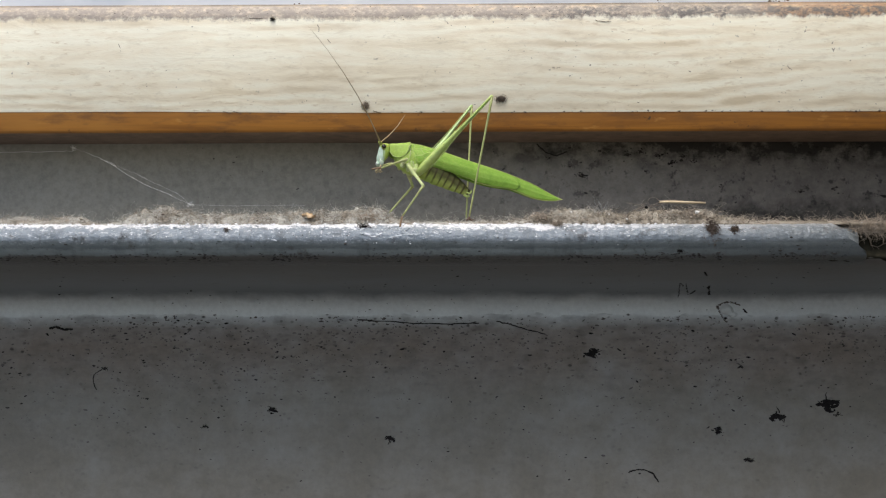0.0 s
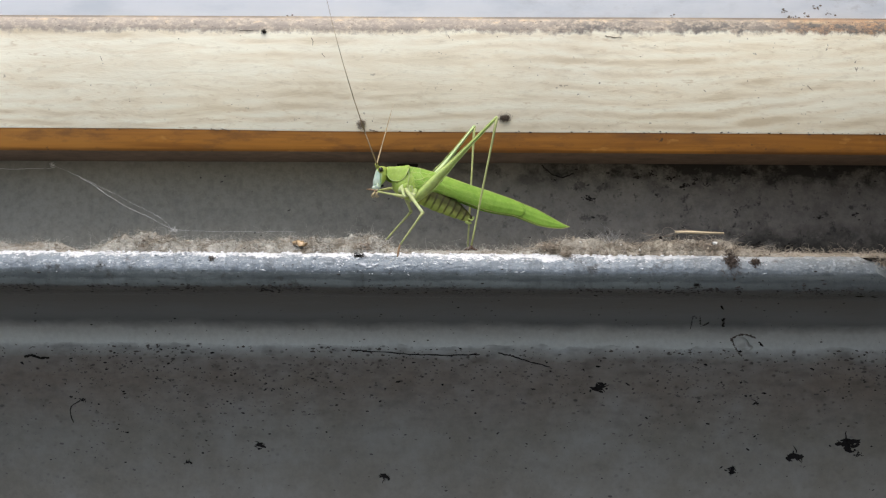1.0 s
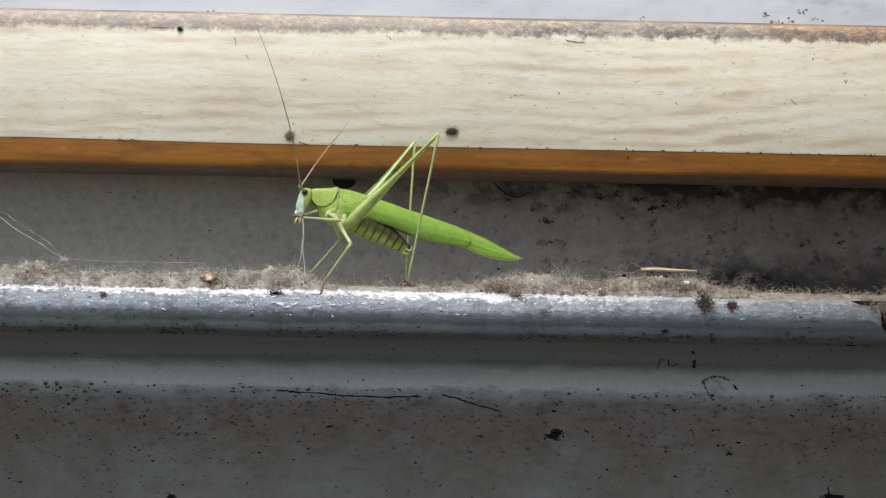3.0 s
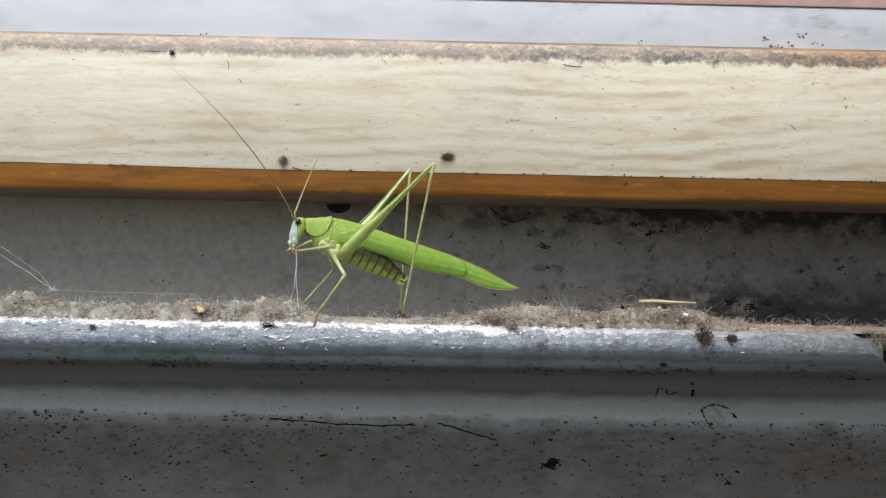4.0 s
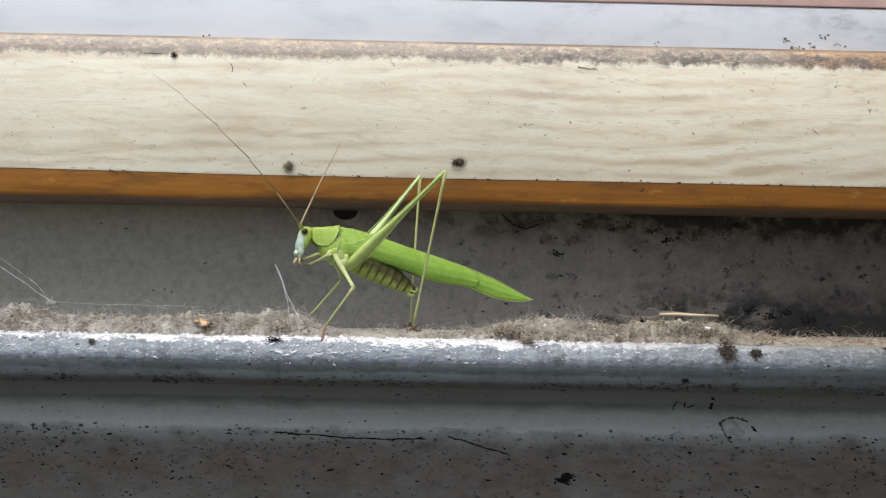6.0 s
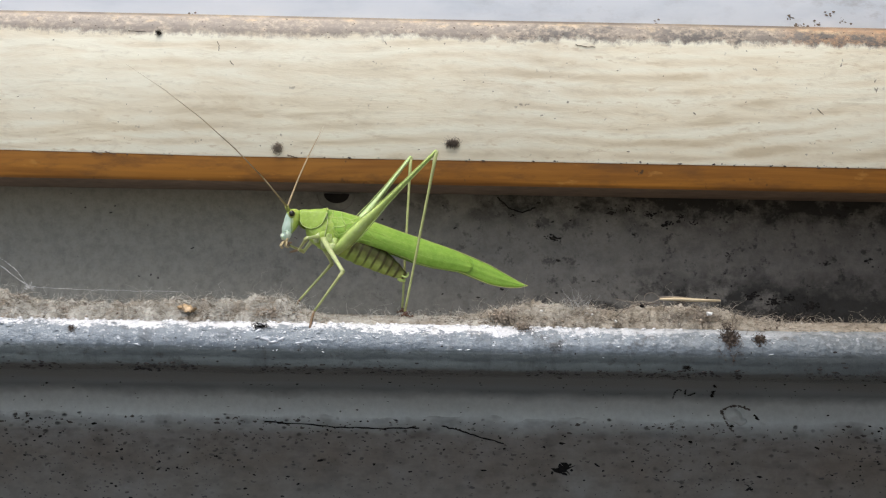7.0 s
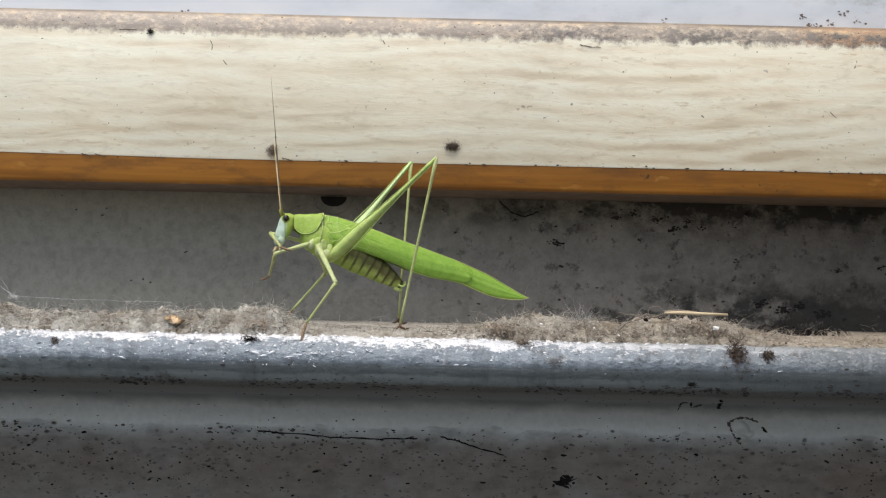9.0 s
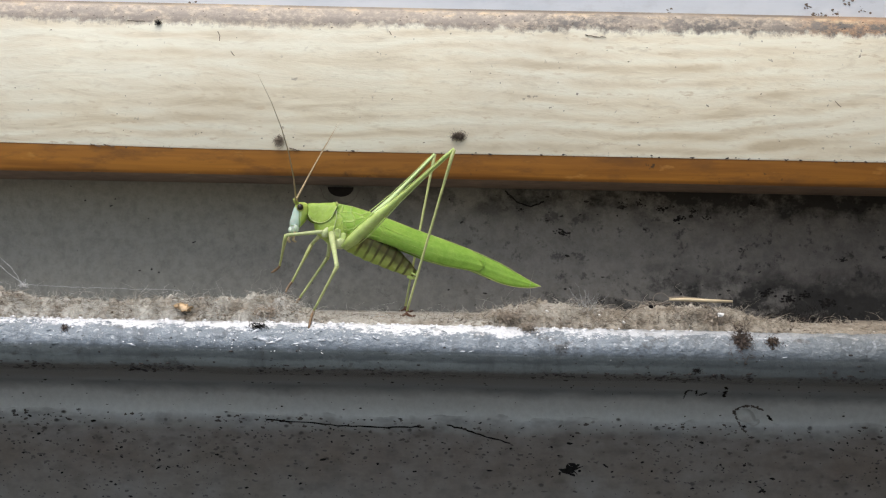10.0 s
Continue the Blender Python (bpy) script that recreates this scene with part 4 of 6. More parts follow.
bm = bmesh.new()
for _ in range(900):
    x = r.uniform(-95, 68)
    if noise.noise(Vector((x * 0.11, 3, 0))) + 0.5 * noise.noise(Vector((x * 0.5, 6, 0))) < -0.12:
        continue
    z = r.gauss(-6.15, 0.34)
    s = r.choice((0.05, 0.07, 0.1, 0.15))
    for v in ball(bm, (x, between(-z, [(5.0, -1.65), (5.7, -1.25), (6.2, -0.75), (6.65, 0.1), (7.0, 1.5), (7.3, 3.3)]), z), (s * r.uniform(1.2, 3.6), s * 0.5, s * r.uniform(0.5, 1.0)), 1, Matrix.Rotation(r.gauss(0, 0.15), 3, "Y")):
        v.co += Vector((r.gauss(0, 1), 0, r.gauss(0, 1))) * s * 0.3 * MM
tagged(part("lip_grime", bm, M_BLACKISH), "black grime lodged along the nosing's lower edge", "grime", kind="stuff")


def hairline(name, points, radius, material, label, category="crack"):
    bm = bmesh.new()
    line = smooth_line(points, 6)
    jag = random.Random(len(label))
    for p in line[1:-1]:
        p += Vector((jag.gauss(0, 0.05), 0, jag.gauss(0, 0.07)))
    tube(bm, line, [radius * jag.uniform(0.6, 1.2) for _ in line], 5)
    return tagged(part(name, bm, material), label, category)


def on_wall(*points):
    return [(x, wall_y(z) - 0.06, z) for x, z in points]

def smear(name, points, size, label, category, material=M_DARK):
    """A ragged trail of grime flecks along a line on the grey wall."""
    bm = bmesh.new()
    line = smooth_line(on_wall(*points), 7)
    trail = random.Random(len(label) + len(line))
    for p in line:
        for _ in range(3):
            speck(bm, p.x + trail.gauss(0, 0.5) * size, p.y - 0.02, p.z + trail.gauss(0, 0.5) * size, size * trail.uniform(0.3, 0.9), trail)
    return tagged(part(name, bm, material), label, category)


smear("grime_mark", ((51.6, -11.0), (52.9, -11.9), (53.4, -12.7)), 0.19, "short black mark under the nosing", "grime mark")
smear("grime_mark", ((46.9, -13.3), (46.6, -12.1), (44.9, -10.6), (46.3, -11.0)), 0.09, "curly black mark under the nosing", "grime mark")
smear("grime_mark", ((46.2, -10.6), (48.6, -12.3), (49.4, -12.5), (49.9, -11.9)), 0.12, "crooked black mark under the nosing", "grime mark")
smear("paint_blister", ((55.4, -15.7), (56.3, -14.8), (58.1, -14.4), (60.2, -15.0)), 0.19, "dark cap of a paint blister on the wall moulding", "blister", M_SMUDGE)
smear("paint_blister", ((55.6, -15.4), (56.0, -16.6), (56.8, -18.0), (57.5, -18.8)), 0.14, "dark edge of peeled paint on the wall moulding", "blister", M_SMUDGE)
smear("paint_blister", ((61.3, -16.0), (61.8, -16.7)), 0.16, "small dark paint chip on the wall moulding", "blister")
smear("grime_mark", ((46.9, -8.6), (48.2, -9.2)), 0.13, "black smudge in the hollow under the nosing", "grime mark")

hairline("paint_crack", on_wall((-23.2, -18.3), (-15, -18.8), (-7.5, -19.1), (-2, -19.1), (3.4, -19.0)), 0.13, M_DARK, "long black crack in the grey wall paint")
hairline("paint_crack", on_wall((7.2, -18.6), (10.3, -19.3), (14, -20.4), (17.9, -21.4)), 0.13, M_DARK, "short slanting crack in the grey wall paint")
hairline("paint_crack", on_wall((35.6, -51.2), (37.1, -50.6), (39, -50.6), (41, -51.6), (42.1, -53.2)), 0.17, M_DARK, "black bent crack low on the wall")
hairline("paint_crack", on_wall((-79.0, -28.8), (-80.9, -30.2), (-81.2, -31.6), (-80.4, -33.6)), 0.13, M_MOULD, "small bent crack in the wall paint")
hairline("paint_crack", on_wall((-91.4, -20.2), (-89.8, -19.9), (-88.0, -20.4), (-86.2, -20.3)), 0.26, M_MOULD, "dark smeared crack at the wall's upper edge")
hairline("paint_crack", [(16.7, 49.2, 21.6), (18.0, 49.2, 20.4), (19.6, 49.2, 19.4), (21.6, 49.2, 19.1), (23.6, 49.2, 19.9)], 0.13, M_DARK, "curved black crack in the recessed wall")
hairline("paint_crack", [(-15.9, 49.2, 21.5), (-15.2, 49.2, 19.9), (-13.6, 49.2, 18.9), (-11.7, 49.2, 18.7), (-9.9, 49.2, 19.6), (-8.9, 49.2, 21.5)], 0.06, M_SMUDGE, "curved dark crack round a hole in the recessed wall")
for points in (((-31.6, 45.8), (-31.2, 44.9), (-31.4, 44.2)), ((-29.4, 42.6), (-28.8, 41.8)), ((69.6, 36.4), (70.6, 35.4)), ((-75.0, 41.8), (-74.6, 40.8)), ((-3.5, 46.4), (-3.2, 45.8)), ((28.6, 46.5), (29.6, 46.2), (32.0, 46.1)), ((-46.5, 47.3), (-43.6, 47.2))):
    hairline("scratch", [(x, 34.46, z) for x, z in points], 0.06, M_BROWN, "short brown scratch on the cream board", "scratch")
for x in (-52.0, -49.8, -19.5):
    hairline("paint_chip", [(x, 34.45, 26.85), (x + 0.7, 34.42, 26.7), (x + 1.8, 34.45, 26.45)], 0.08, M_BROWN, "dark chipped spot at the board's lower edge", "paint chip")
bm = bmesh.new()
n = 14
rim = [bm.verts.new(Vector((-12.3 + 2.3 * math.cos(math.pi * (1 + k / n)), 49.25, 21.7 + 1.7 * math.sin(math.pi * (1 + k / n)))) * MM) for k in range(n + 1)]
deep = [bm.verts.new(Vector((-12.3 + 1.8 * math.cos(math.pi * (1 + k / n)), 49.1, 21.7 + 1.3 * math.sin(math.pi * (1 + k / n)))) * MM) for k in range(n + 1)]
for k in range(n):
    bm.faces.new((rim[k], rim[k + 1], deep[k + 1], deep[k]))
bm.faces.new(deep)
tagged(part("wall_hole", bm, M_DARK), "dark half-round hole in the recessed wall under the board", "hole")

for k, (x, z) in enumerate(((66.0, 52.6), (68.2, 51.4), (70.6, 51.6), (75.5, 52.2), (-36.5, 51.2), (43.0, 51.5), (72.5, 53.4))):
    smear = random.Random(60 + k)
    bm = bmesh.new()
    for c in range(9):
        speck(bm, x + smear.gauss(0, 0.5), 38.1, z + smear.gauss(0, 0.28), smear.choice((0.05, 0.08, 0.12, 0.17)), smear)
    tagged(part("grime_smear", bm, M_LINT_DARK), "dark flecked smear of grime on the white sill", "grime speck")

# spider silk
hairline("silk_thread", [(-106.2, 46, 19.6), (-98, 46.5, 19.8), (-90.6, 47.6, 20.1), (-88.6, 47.6, 20.3)], 0.036, M_SILK, "fine pale spider silk thread on the recessed wall", "silk thread")
hairline("silk_thread", [(-89.3, 48, 20.9), (-80, 38, 17.2), (-66, 22, 10.2), (-52.2, 6.9, 4.3)], 0.022, M_SILK, "fine sagging spider silk thread from wall to ledge", "silk thread")
hairline("silk_thread", [(-84.0, 43, 18.9), (-76, 33.5, 15.6), (-64, 20.5, 10.4), (-56, 11.5, 6.8), (-52.4, 7.0, 4.4)], 0.016, M_SILK, "second fine silk thread beside the sagging one", "silk thread")
hairline("silk_thread", [(-52.2, 6.9, 4.3), (-45.6, 7, 4.0), (-38, 6, 4.0), (-30, 5, 3.9)], 0.015, M_SILK, "fine spider silk thread strung over the lint", "silk thread")

for k, (x, y, z) in enumerate(((-89.3, 47.9, 20.9), (-52.2, 6.9, 4.25))):
    bm = bmesh.new()
    knot = random.Random(80 + k)
    for _ in range(26):
        p, line = Vector((x, y, z)), []
        way = Vector((knot.gauss(0, 1), knot.gauss(0, 0.6), knot.gauss(0, 0.7))).normalized()
        for _ in range(5):
            line.append(p.copy())
            way = (way + Vector((knot.gauss(0, 1), knot.gauss(0, 1), knot.gauss(0, 1))) * 0.8).normalized()
            p = p + way * 0.22
        tube(bm, line, 0.022, 3, False)
    tagged(part("silk_knot", bm, M_SILK), "small white tangle where silk threads meet", "silk knot")

# a lifted blister of paint on the moulding
bm = bmesh.new()
for v in ball(bm, (58.0, wall_y(-16.2) - 0.02, -16.3), (2.1, 0.28, 1.2), 3, Matrix.Rotation(radians(25), 3, "Y")):
    v.co += noise.noise_vector(v.co * 700) * 0.5 * MM
tagged(part("blister_patch", bm, M_WALL), "grey blistered paint patch on the wall moulding", "blister")

# ---- the katydid ----


def leaf_wing():
    """Leaf green, netted with raised veins: wide meshes at the root, fine pits along the blade."""
    m = Mat("leaf_green_wing", 0.5, 0.0, 0.35)
    x = m.math("MULTIPLY", m.axis("X"), 1000.0)
    root = m.ramp(m.math("MULTIPLY", m.math("ADD", x, 3.0), 0.1), (0.4, 1.0), (0.8, 0.0))
    bent = m.n.new("ShaderNodeMapping")
    bent.inputs["Scale"].default_value, bent.inputs["Rotation"].default_value = (620, 700, 900), (0, radians(20), 0)
    m.l.new(m.coord, bent.inputs["Vector"])
    wide = m.voronoi(1.0, bent.outputs[0], "DISTANCE_TO_EDGE")
    fine = m.voronoi(1.0, m.scaled(1250, 1200, 2100, (0, radians(20), 0)), "DISTANCE_TO_EDGE")
    wide_vein, fine_vein = m.ramp(wide, (0.0, 1.0), (0.1, 0.0)), m.ramp(fine, (0.0, 1.0), (0.16, 0.0))
    big, small = m.noise(160, 4), m.noise(1100, 4, 0.65)
    base = m.ramp(m.math("ADD", m.math("MULTIPLY", big, 0.6), m.math("MULTIPLY", small, 0.4)), (0.34, (0.165, 0.315, 0.03)), (0.5, (0.235, 0.405, 0.052)), (0.66, (0.325, 0.485, 0.085)))
    tail = m.ramp(m.math("MULTIPLY", x, 0.04), (0.05, 0.0), (0.85, 0.5))
    base = m.mix(tail, base, m.mix(small, (0.15, 0.31, 0.03), (0.24, 0.415, 0.065)))
    base = m.mix(m.math("MULTIPLY", fine_vein, m.math("SUBTRACT", 0.13, m.math("MULTIPLY", root, 0.08))), base, (0.36, 0.52, 0.11))
    base = m.mix(m.math("MULTIPLY", m.math("MULTIPLY", wide_vein, root), 0.5), base, (0.47, 0.58, 0.2))
    m.colour(base)
    m.bump(m.math("MULTIPLY", wide_vein, root), 0.00022, 0.5).bump(fine_vein, 0.00006, 0.18).bump(small, 0.00008, 0.5)
    m.p.inputs["Subsurface Weight"].default_value = 0.12
    m.p.inputs["Subsurface Radius"].default_value = (0.5, 1.0, 0.2)
    m.p.inputs["Subsurface Scale"].default_value = 0.0004
    return m.m


def head_skin():
    """Pale bluish white in front that turns green towards the neck and the crown."""
    m = Mat("pale_to_green_head", 0.45, 0.0, 0.35)
    grain, mottle = m.noise(900, 4), m.noise(1900, 5, 0.7)
    z = m.math("MULTIPLY", m.axis("Z"), 1000.0)
    depth = m.math("ADD", m.math("MULTIPLY", m.axis("X"), 1000.0), m.math("ADD", 8.5, m.math("MULTIPLY", m.math("MAXIMUM", m.math("SUBTRACT", z, 14.9), 0.0), 1.5)))
    depth = m.math("ADD", depth, m.math("MULTIPLY", m.math("SUBTRACT", grain, 0.5), 0.9))
    back_of = m.ramp(m.math("MULTIPLY", depth, 0.5), (0.3, 0.0), (0.56, 1.0))
    pale = m.mix(mottle, (0.4, 0.55, 0.42), (0.62, 0.73, 0.62))
    green = m.mix(mottle, (0.28, 0.4, 0.05), (0.45, 0.55, 0.12))
    m.colour(m.mix(back_of, pale, green))
    m.bump(grain, 0.00012, 0.5).bump(mottle, 0.00008, 0.6)
    m.p.inputs["Subsurface Weight"].default_value = 0.12
    m.p.inputs["Subsurface Scale"].default_value = 0.0004
    return m.m


def belly():
    """Yellow-green abdomen: brown under the wing, from where dark bars run down between pale rings."""
    m = Mat("banded_abdomen", 0.5, 0.0, 0.35)
    x, z = m.axis("X"), m.axis("Z")
    along = m.math("ADD", m.math("MULTIPLY", x, 0.9), m.math("MULTIPLY", z, -0.42))
    up = m.math("ADD", m.math("MULTIPLY", x, 0.49), m.math("MULTIPLY", z, 0.87))
    grain = m.noise(900, 5, 0.65)
    jitter = m.math("MULTIPLY", m.math("SUBTRACT", m.noise(500, 4), 0.5), 0.0005)
    wave = m.math("SINE", m.math("MULTIPLY", m.math("ADD", along, jitter), 2 * math.pi / 0.00125))
    uneven = m.math("MULTIPLY", m.math("SUBTRACT", m.noise(700, 4), 0.5), 0.0016)
    height = m.math("MULTIPLY", m.math("SUBTRACT", m.math("ADD", up, uneven), m.math("ADD", 0.0073, m.math("MULTIPLY", x, 0.1))), 300.0)
    fade, strip = m.ramp(height, (0.05, 0.0), (0.55, 1.0)), m.ramp(height, (0.55, 0.0), (0.85, 1.0))
    bar = m.ramp(m.math("ADD", m.math("MULTIPLY", wave, 0.5), 0.5), (0.7, 0.0), (0.95, 1.0))
    base = m.mix(grain, (0.17, 0.31, 0.02), (0.32, 0.46, 0.06))
    base = m.mix(m.math("MULTIPLY", fade, 0.55), base, m.mix(grain, (0.36, 0.4, 0.09), (0.6, 0.6, 0.24)))
    base = m.mix(m.math("MULTIPLY", m.math("MULTIPLY", fade, bar), 0.9), base, (0.075, 0.07, 0.016))
    m.colour(m.mix(m.math("MULTIPLY", strip, 0.85), base, (0.05, 0.04, 0.014)))
    m.bump(wave, 0.0001, 0.4).bump(grain, 0.00008, 0.5)
    m.p.inputs["Subsurface Weight"].default_value = 0.12
    m.p.inputs["Subsurface Scale"].default_value = 0.0004
    return m.m


def skin(name, colour, spot, rough=0.5):
    """Finely pitted insect skin: two greens in patches, pale freckles and a soft grain."""
    m = Mat(name, rough, 0.0, 0.35)
    patch, grain, freckle = m.noise(420, 4, 0.6), m.noise(1500, 5, 0.7), m.noise(2600, 3)
    dark, light = tuple(c * 0.74 for c in colour), tuple(min(1, c * 1.2) for c in colour)
    base = m.ramp(m.math("ADD", m.math("MULTIPLY", patch, 0.55), m.math("MULTIPLY", grain, 0.45)), (0.34, dark), (0.66, light))
    m.colour(m.mix(m.ramp(freckle, (0.55, 0.0), (0.72, 0.6)), base, spot))
    m.bump(patch, 0.0002, 0.5).bump(grain, 0.0001, 0.6)
    m.p.inputs["Subsurface Weight"].default_value = 0.12
    m.p.inputs["Subsurface Radius"].default_value = (0.6, 1.0, 0.3)
    m.p.inputs["Subsurface Scale"].default_value = 0.0004
    return m.m


M_WING, M_BELLY, M_HEAD = leaf_wing(), belly(), head_skin()
M_BODY = skin("bright_green_skin", (0.35, 0.48, 0.09), (0.5, 0.58, 0.24))
M_PRON = skin("yellow_green_shield", (0.31, 0.45, 0.07), (0.46, 0.57, 0.18))
M_FACE = plain("pale_blue_white_face", (0.54, 0.64, 0.5), 0.4, 0.12, 700, 0.00003, through_light=0.2)
M_SIDE = skin("pale_green_flank", (0.46, 0.56, 0.2), (0.58, 0.64, 0.36))
M_HIP = skin("cream_green_hip", (0.5, 0.56, 0.28), (0.62, 0.64, 0.44))
M_SEAM = plain("dark_green_seam", (0.15, 0.29, 0.035), 0.5, 0.2, 600)
M_LEG = skin("green_leg", (0.46, 0.58, 0.17), (0.58, 0.66, 0.3))
M_ARM = skin("pale_cream_green_leg", (0.5, 0.56, 0.26), (0.6, 0.6, 0.38))
M_SHIN = skin("straw_green_shin", (0.44, 0.475, 0.19), (0.55, 0.54, 0.3))
M_WHITE_LEG = plain("pale_leg_edge", (0.5, 0.64, 0.28), 0.4, 0.12, 500, 0.00003, through_light=0.2)
M_FOOT = plain("brown_foot", (0.09, 0.04, 0.02), 0.5, 0.35, 900)
M_PAW = plain("orange_brown_foot", (0.2, 0.125, 0.065), 0.5, 0.25, 900)
M_FEELER = plain("tan_feeler", (0.4, 0.3, 0.17), 0.55, 0.2, 400)
M_RIM = plain("pinkish_tan_wing_edge", (0.42, 0.43, 0.16), 0.55, 0.3, 700)
M_EYE = plain("dark_eye", (0.018, 0.014, 0.007), 0.12, 0.5, 900)
M_EYE_RIM = plain("olive_eye_rim", (0.27, 0.3, 0.06), 0.3, 0.2, 900)
M_PALP = plain("tan_mouthpart", (0.5, 0.4, 0.22), 0.5, 0.2, 900)

HOME = pose(-0.008, 0.0102, 0, 0, 0, 14)
katydid = tagged(new("katydid"), "bright green slender katydid standing on the dusty ledge", "katydid")
katydid.matrix_basis = HOME

TOP = [(-2.7, 16.35), (-0.5, 16.05), (3.0, 15.2), (8.4, 13.5), (12.9, 12.2), (17.5, 10.8), (22.1, 9.1), (24.9, 7.7), (27.3, 6.5), (28.5, 6.0)]
LOW = [(-2.7, 13.4), (-1.9, 12.2), (-0.6, 11.9), (2.4, 11.55), (8.4, 9.8), (11.1, 8.8), (13.9, 8.2), (17.5, 7.75), (19.4, 7.1), (22.2, 6.1), (24.5, 5.7), (26.8, 5.65), (28.5, 6.0)]


def wing(name, side, x0, x1, width, material, lift, end=None):
    """A leaf-like fore or hind wing: a bowed skin with thickness."""
    bm = bmesh.new()
    skins = []
    nx, nw = 44, 12
    for layer in (0, 1):
        rows = []
        for i in range(nx + 1):
            x = x0 + (x1 - x0) * i / nx
            row = []
            for k in range(nw + 1):
                q = k / nw
                top, low = between(x, TOP) + lift, between(x, LOW) - lift * 0.5
                if end:
                    mid, half = (top + low) / 2, (top - low) / 2
                    half *= max(0.02, 1 - max(0, (x - end) / (x1 - end)) ** 2.6) ** 0.5
                    top, low = mid + half, mid - half
                z = top + (low - top) * q
                taper = between(x, [(-3, 0.75), (0, 1.0), (8, 0.9), (17, 0.6), (28.5, 0.22)])
                bow = (0.16 + 1.0 * math.sin(math.pi * min(1, q * 0.72)) ** 0.8) * width * taper
                ripple = 0.05 * math.sin(q * 21 + x * 0.4) * math.sin(math.pi * q)
                row.append(bm.verts.new(Vector((x, side * (bow + ripple - 0.09 * layer), z)) * MM))
            rows.append(row)
        for a, b in zip(rows, rows[1:]):
            for k in range(nw):
                bm.faces.new((a[k], a[k + 1], b[k + 1], b[k]))
        skins.append(rows)
    outer, inner = skins
    rim = lambda rows: [r[0] for r in rows] + rows[-1][1:] + [r[-1] for r in rows[-2::-1]] + rows[0][-2:0:-1]
    a, b = rim(outer), rim(inner)
    for k in range(len(a)):
        bm.faces.new((a[k], a[(k + 1) % len(a)], b[(k + 1) % len(b)], b[k]))
    return part(name, bm, material, body)


# thorax, to which the body's other parts belong
bm = bmesh.new()
loft(bm, [(-5.4, 0, 13.6, 0.5, 0.7, 0), (-5.0, 0, 13.4, 1.2, 1.5, 0), (-4.0, 0, 13.2, 1.6, 2.2, 0), (-2.4, 0, 13.1, 1.9, 2.8, 8), (-0.8, 0, 12.6, 1.55, 2.7, 14), (0.8, 0, 12.2, 1.45, 2.4, 18), (2.2, 0, 11.8, 1.3, 2.0, 20), (3.2, 0, 11.5, 0.7, 1.2, 20)], 28)
for v in bm.verts:
    v.co += noise.noise_vector(v.co * 900) * 0.16 * MM
body = part("thorax", bm, M_BODY, katydid, "green ribbed thorax")
# side plates below the wing root, set apart by pale seams
for side in (-1, 1):
    for x, z, w, h, lean in ((-3.3, 12.3, 0.5, 1.0, 14), (-2.45, 11.75, 0.5, 1.0, 18), (-1.55, 11.3, 0.5, 0.85, 24)):
        bm = bmesh.new()
        for v in ball(bm, (x, side * 1.72, z), (w, 0.24, h), 3, Matrix.Rotation(radians(lean), 3, "Y")):
            v.co += noise.noise_vector(v.co * 1100) * 0.22 * MM
        part("side_plate", bm, M_SIDE if x > -3 else M_BODY, body)
    for points in (((-2.75, 1.5, 15.6), (-2.62, 1.92, 14.3), (-2.85, 1.96, 13.0), (-3.1, 1.86, 11.6)), ((-2.05, 1.96, 12.6), (-2.0, 2.0, 11.9), (-2.2, 1.95, 10.9))):
        bm = bmesh.new()
        tube(bm, smooth_line([(x, side * y, z) for x, y, z in points], 5), 0.06, 6)
        part("seam", bm, M_HIP, body)

# hips from which the legs spring
for side in (-1, 1):
    for x, y, z, size, lean in ((-3.95, 1.55, 12.0, (0.5, 0.42, 0.8), 20), (-3.0, 1.85, 11.4, (0.55, 0.4, 0.85), 14), (-1.9, 1.95, 10.6, (0.75, 0.42, 0.8), 30)):
        bm = bmesh.new()
        for v in ball(bm, (x, side * y, z), size, 3, Matrix.Rotation(radians(lean), 3, "Y")):
            v.co += noise.noise_vector(v.co * 1500) * 0.14 * MM
        part("hip", bm, M_HIP, body, "cream-green hip joint")

# pronotum: a saddle with rounded side lobes
bm = bmesh.new()
SADDLE = [(-6.5, 16.02, 14.49), (-6.35, 16.06, 14.14), (-6.1, 16.1, 13.79), (-5.7, 16.12, 13.52), (-5.3, 16.14, 13.39), (-4.9, 16.16, 13.37), (-4.5, 16.2, 13.42), (-4, 16.25, 13.61), (-3.5, 16.3, 13.99), (-3.15, 16.35, 14.53), (-2.88, 16.4, 15.15), (-2.6, 16.42, 15.78)]
rows = []
for layer in (0, 1):
    for x, top, low in SADDLE:
        row = []
        for k in range(25):
            a = math.pi * (k / 24 - 0.5)
            wide = between(x, [(-6.5, 1.25), (-5, 1.55), (-2.45, 1.85)]) - 0.12 * layer
            drop = abs(math.sin(a))
            y = wide * math.copysign(min(1, abs(math.sin(a)) ** 0.55 * (1.0 if drop < 0.97 else 0.985)), a)
            flatten = 1 - (1 - drop ** 2.6)
            spot = Vector((x, y, top - 0.1 * layer + (low - top) * flatten))
            crease = math.exp(-((x + 4.6 + 0.5 * drop) / 0.3) ** 2) * drop * 0.14
            spot.y -= math.copysign(crease, a)
            row.append(bm.verts.new((spot + noise.noise_vector(Vector((x * 1.3, a * 3, 2))) * 0.09) * MM))
        rows.append(row)
half = len(SADDLE)
for s in (0, half):
    for a, b in zip(rows[s:s + half], rows[s + 1:s + half]):
        for k in range(24):
            bm.faces.new((a[k], a[k + 1], b[k + 1], b[k]))
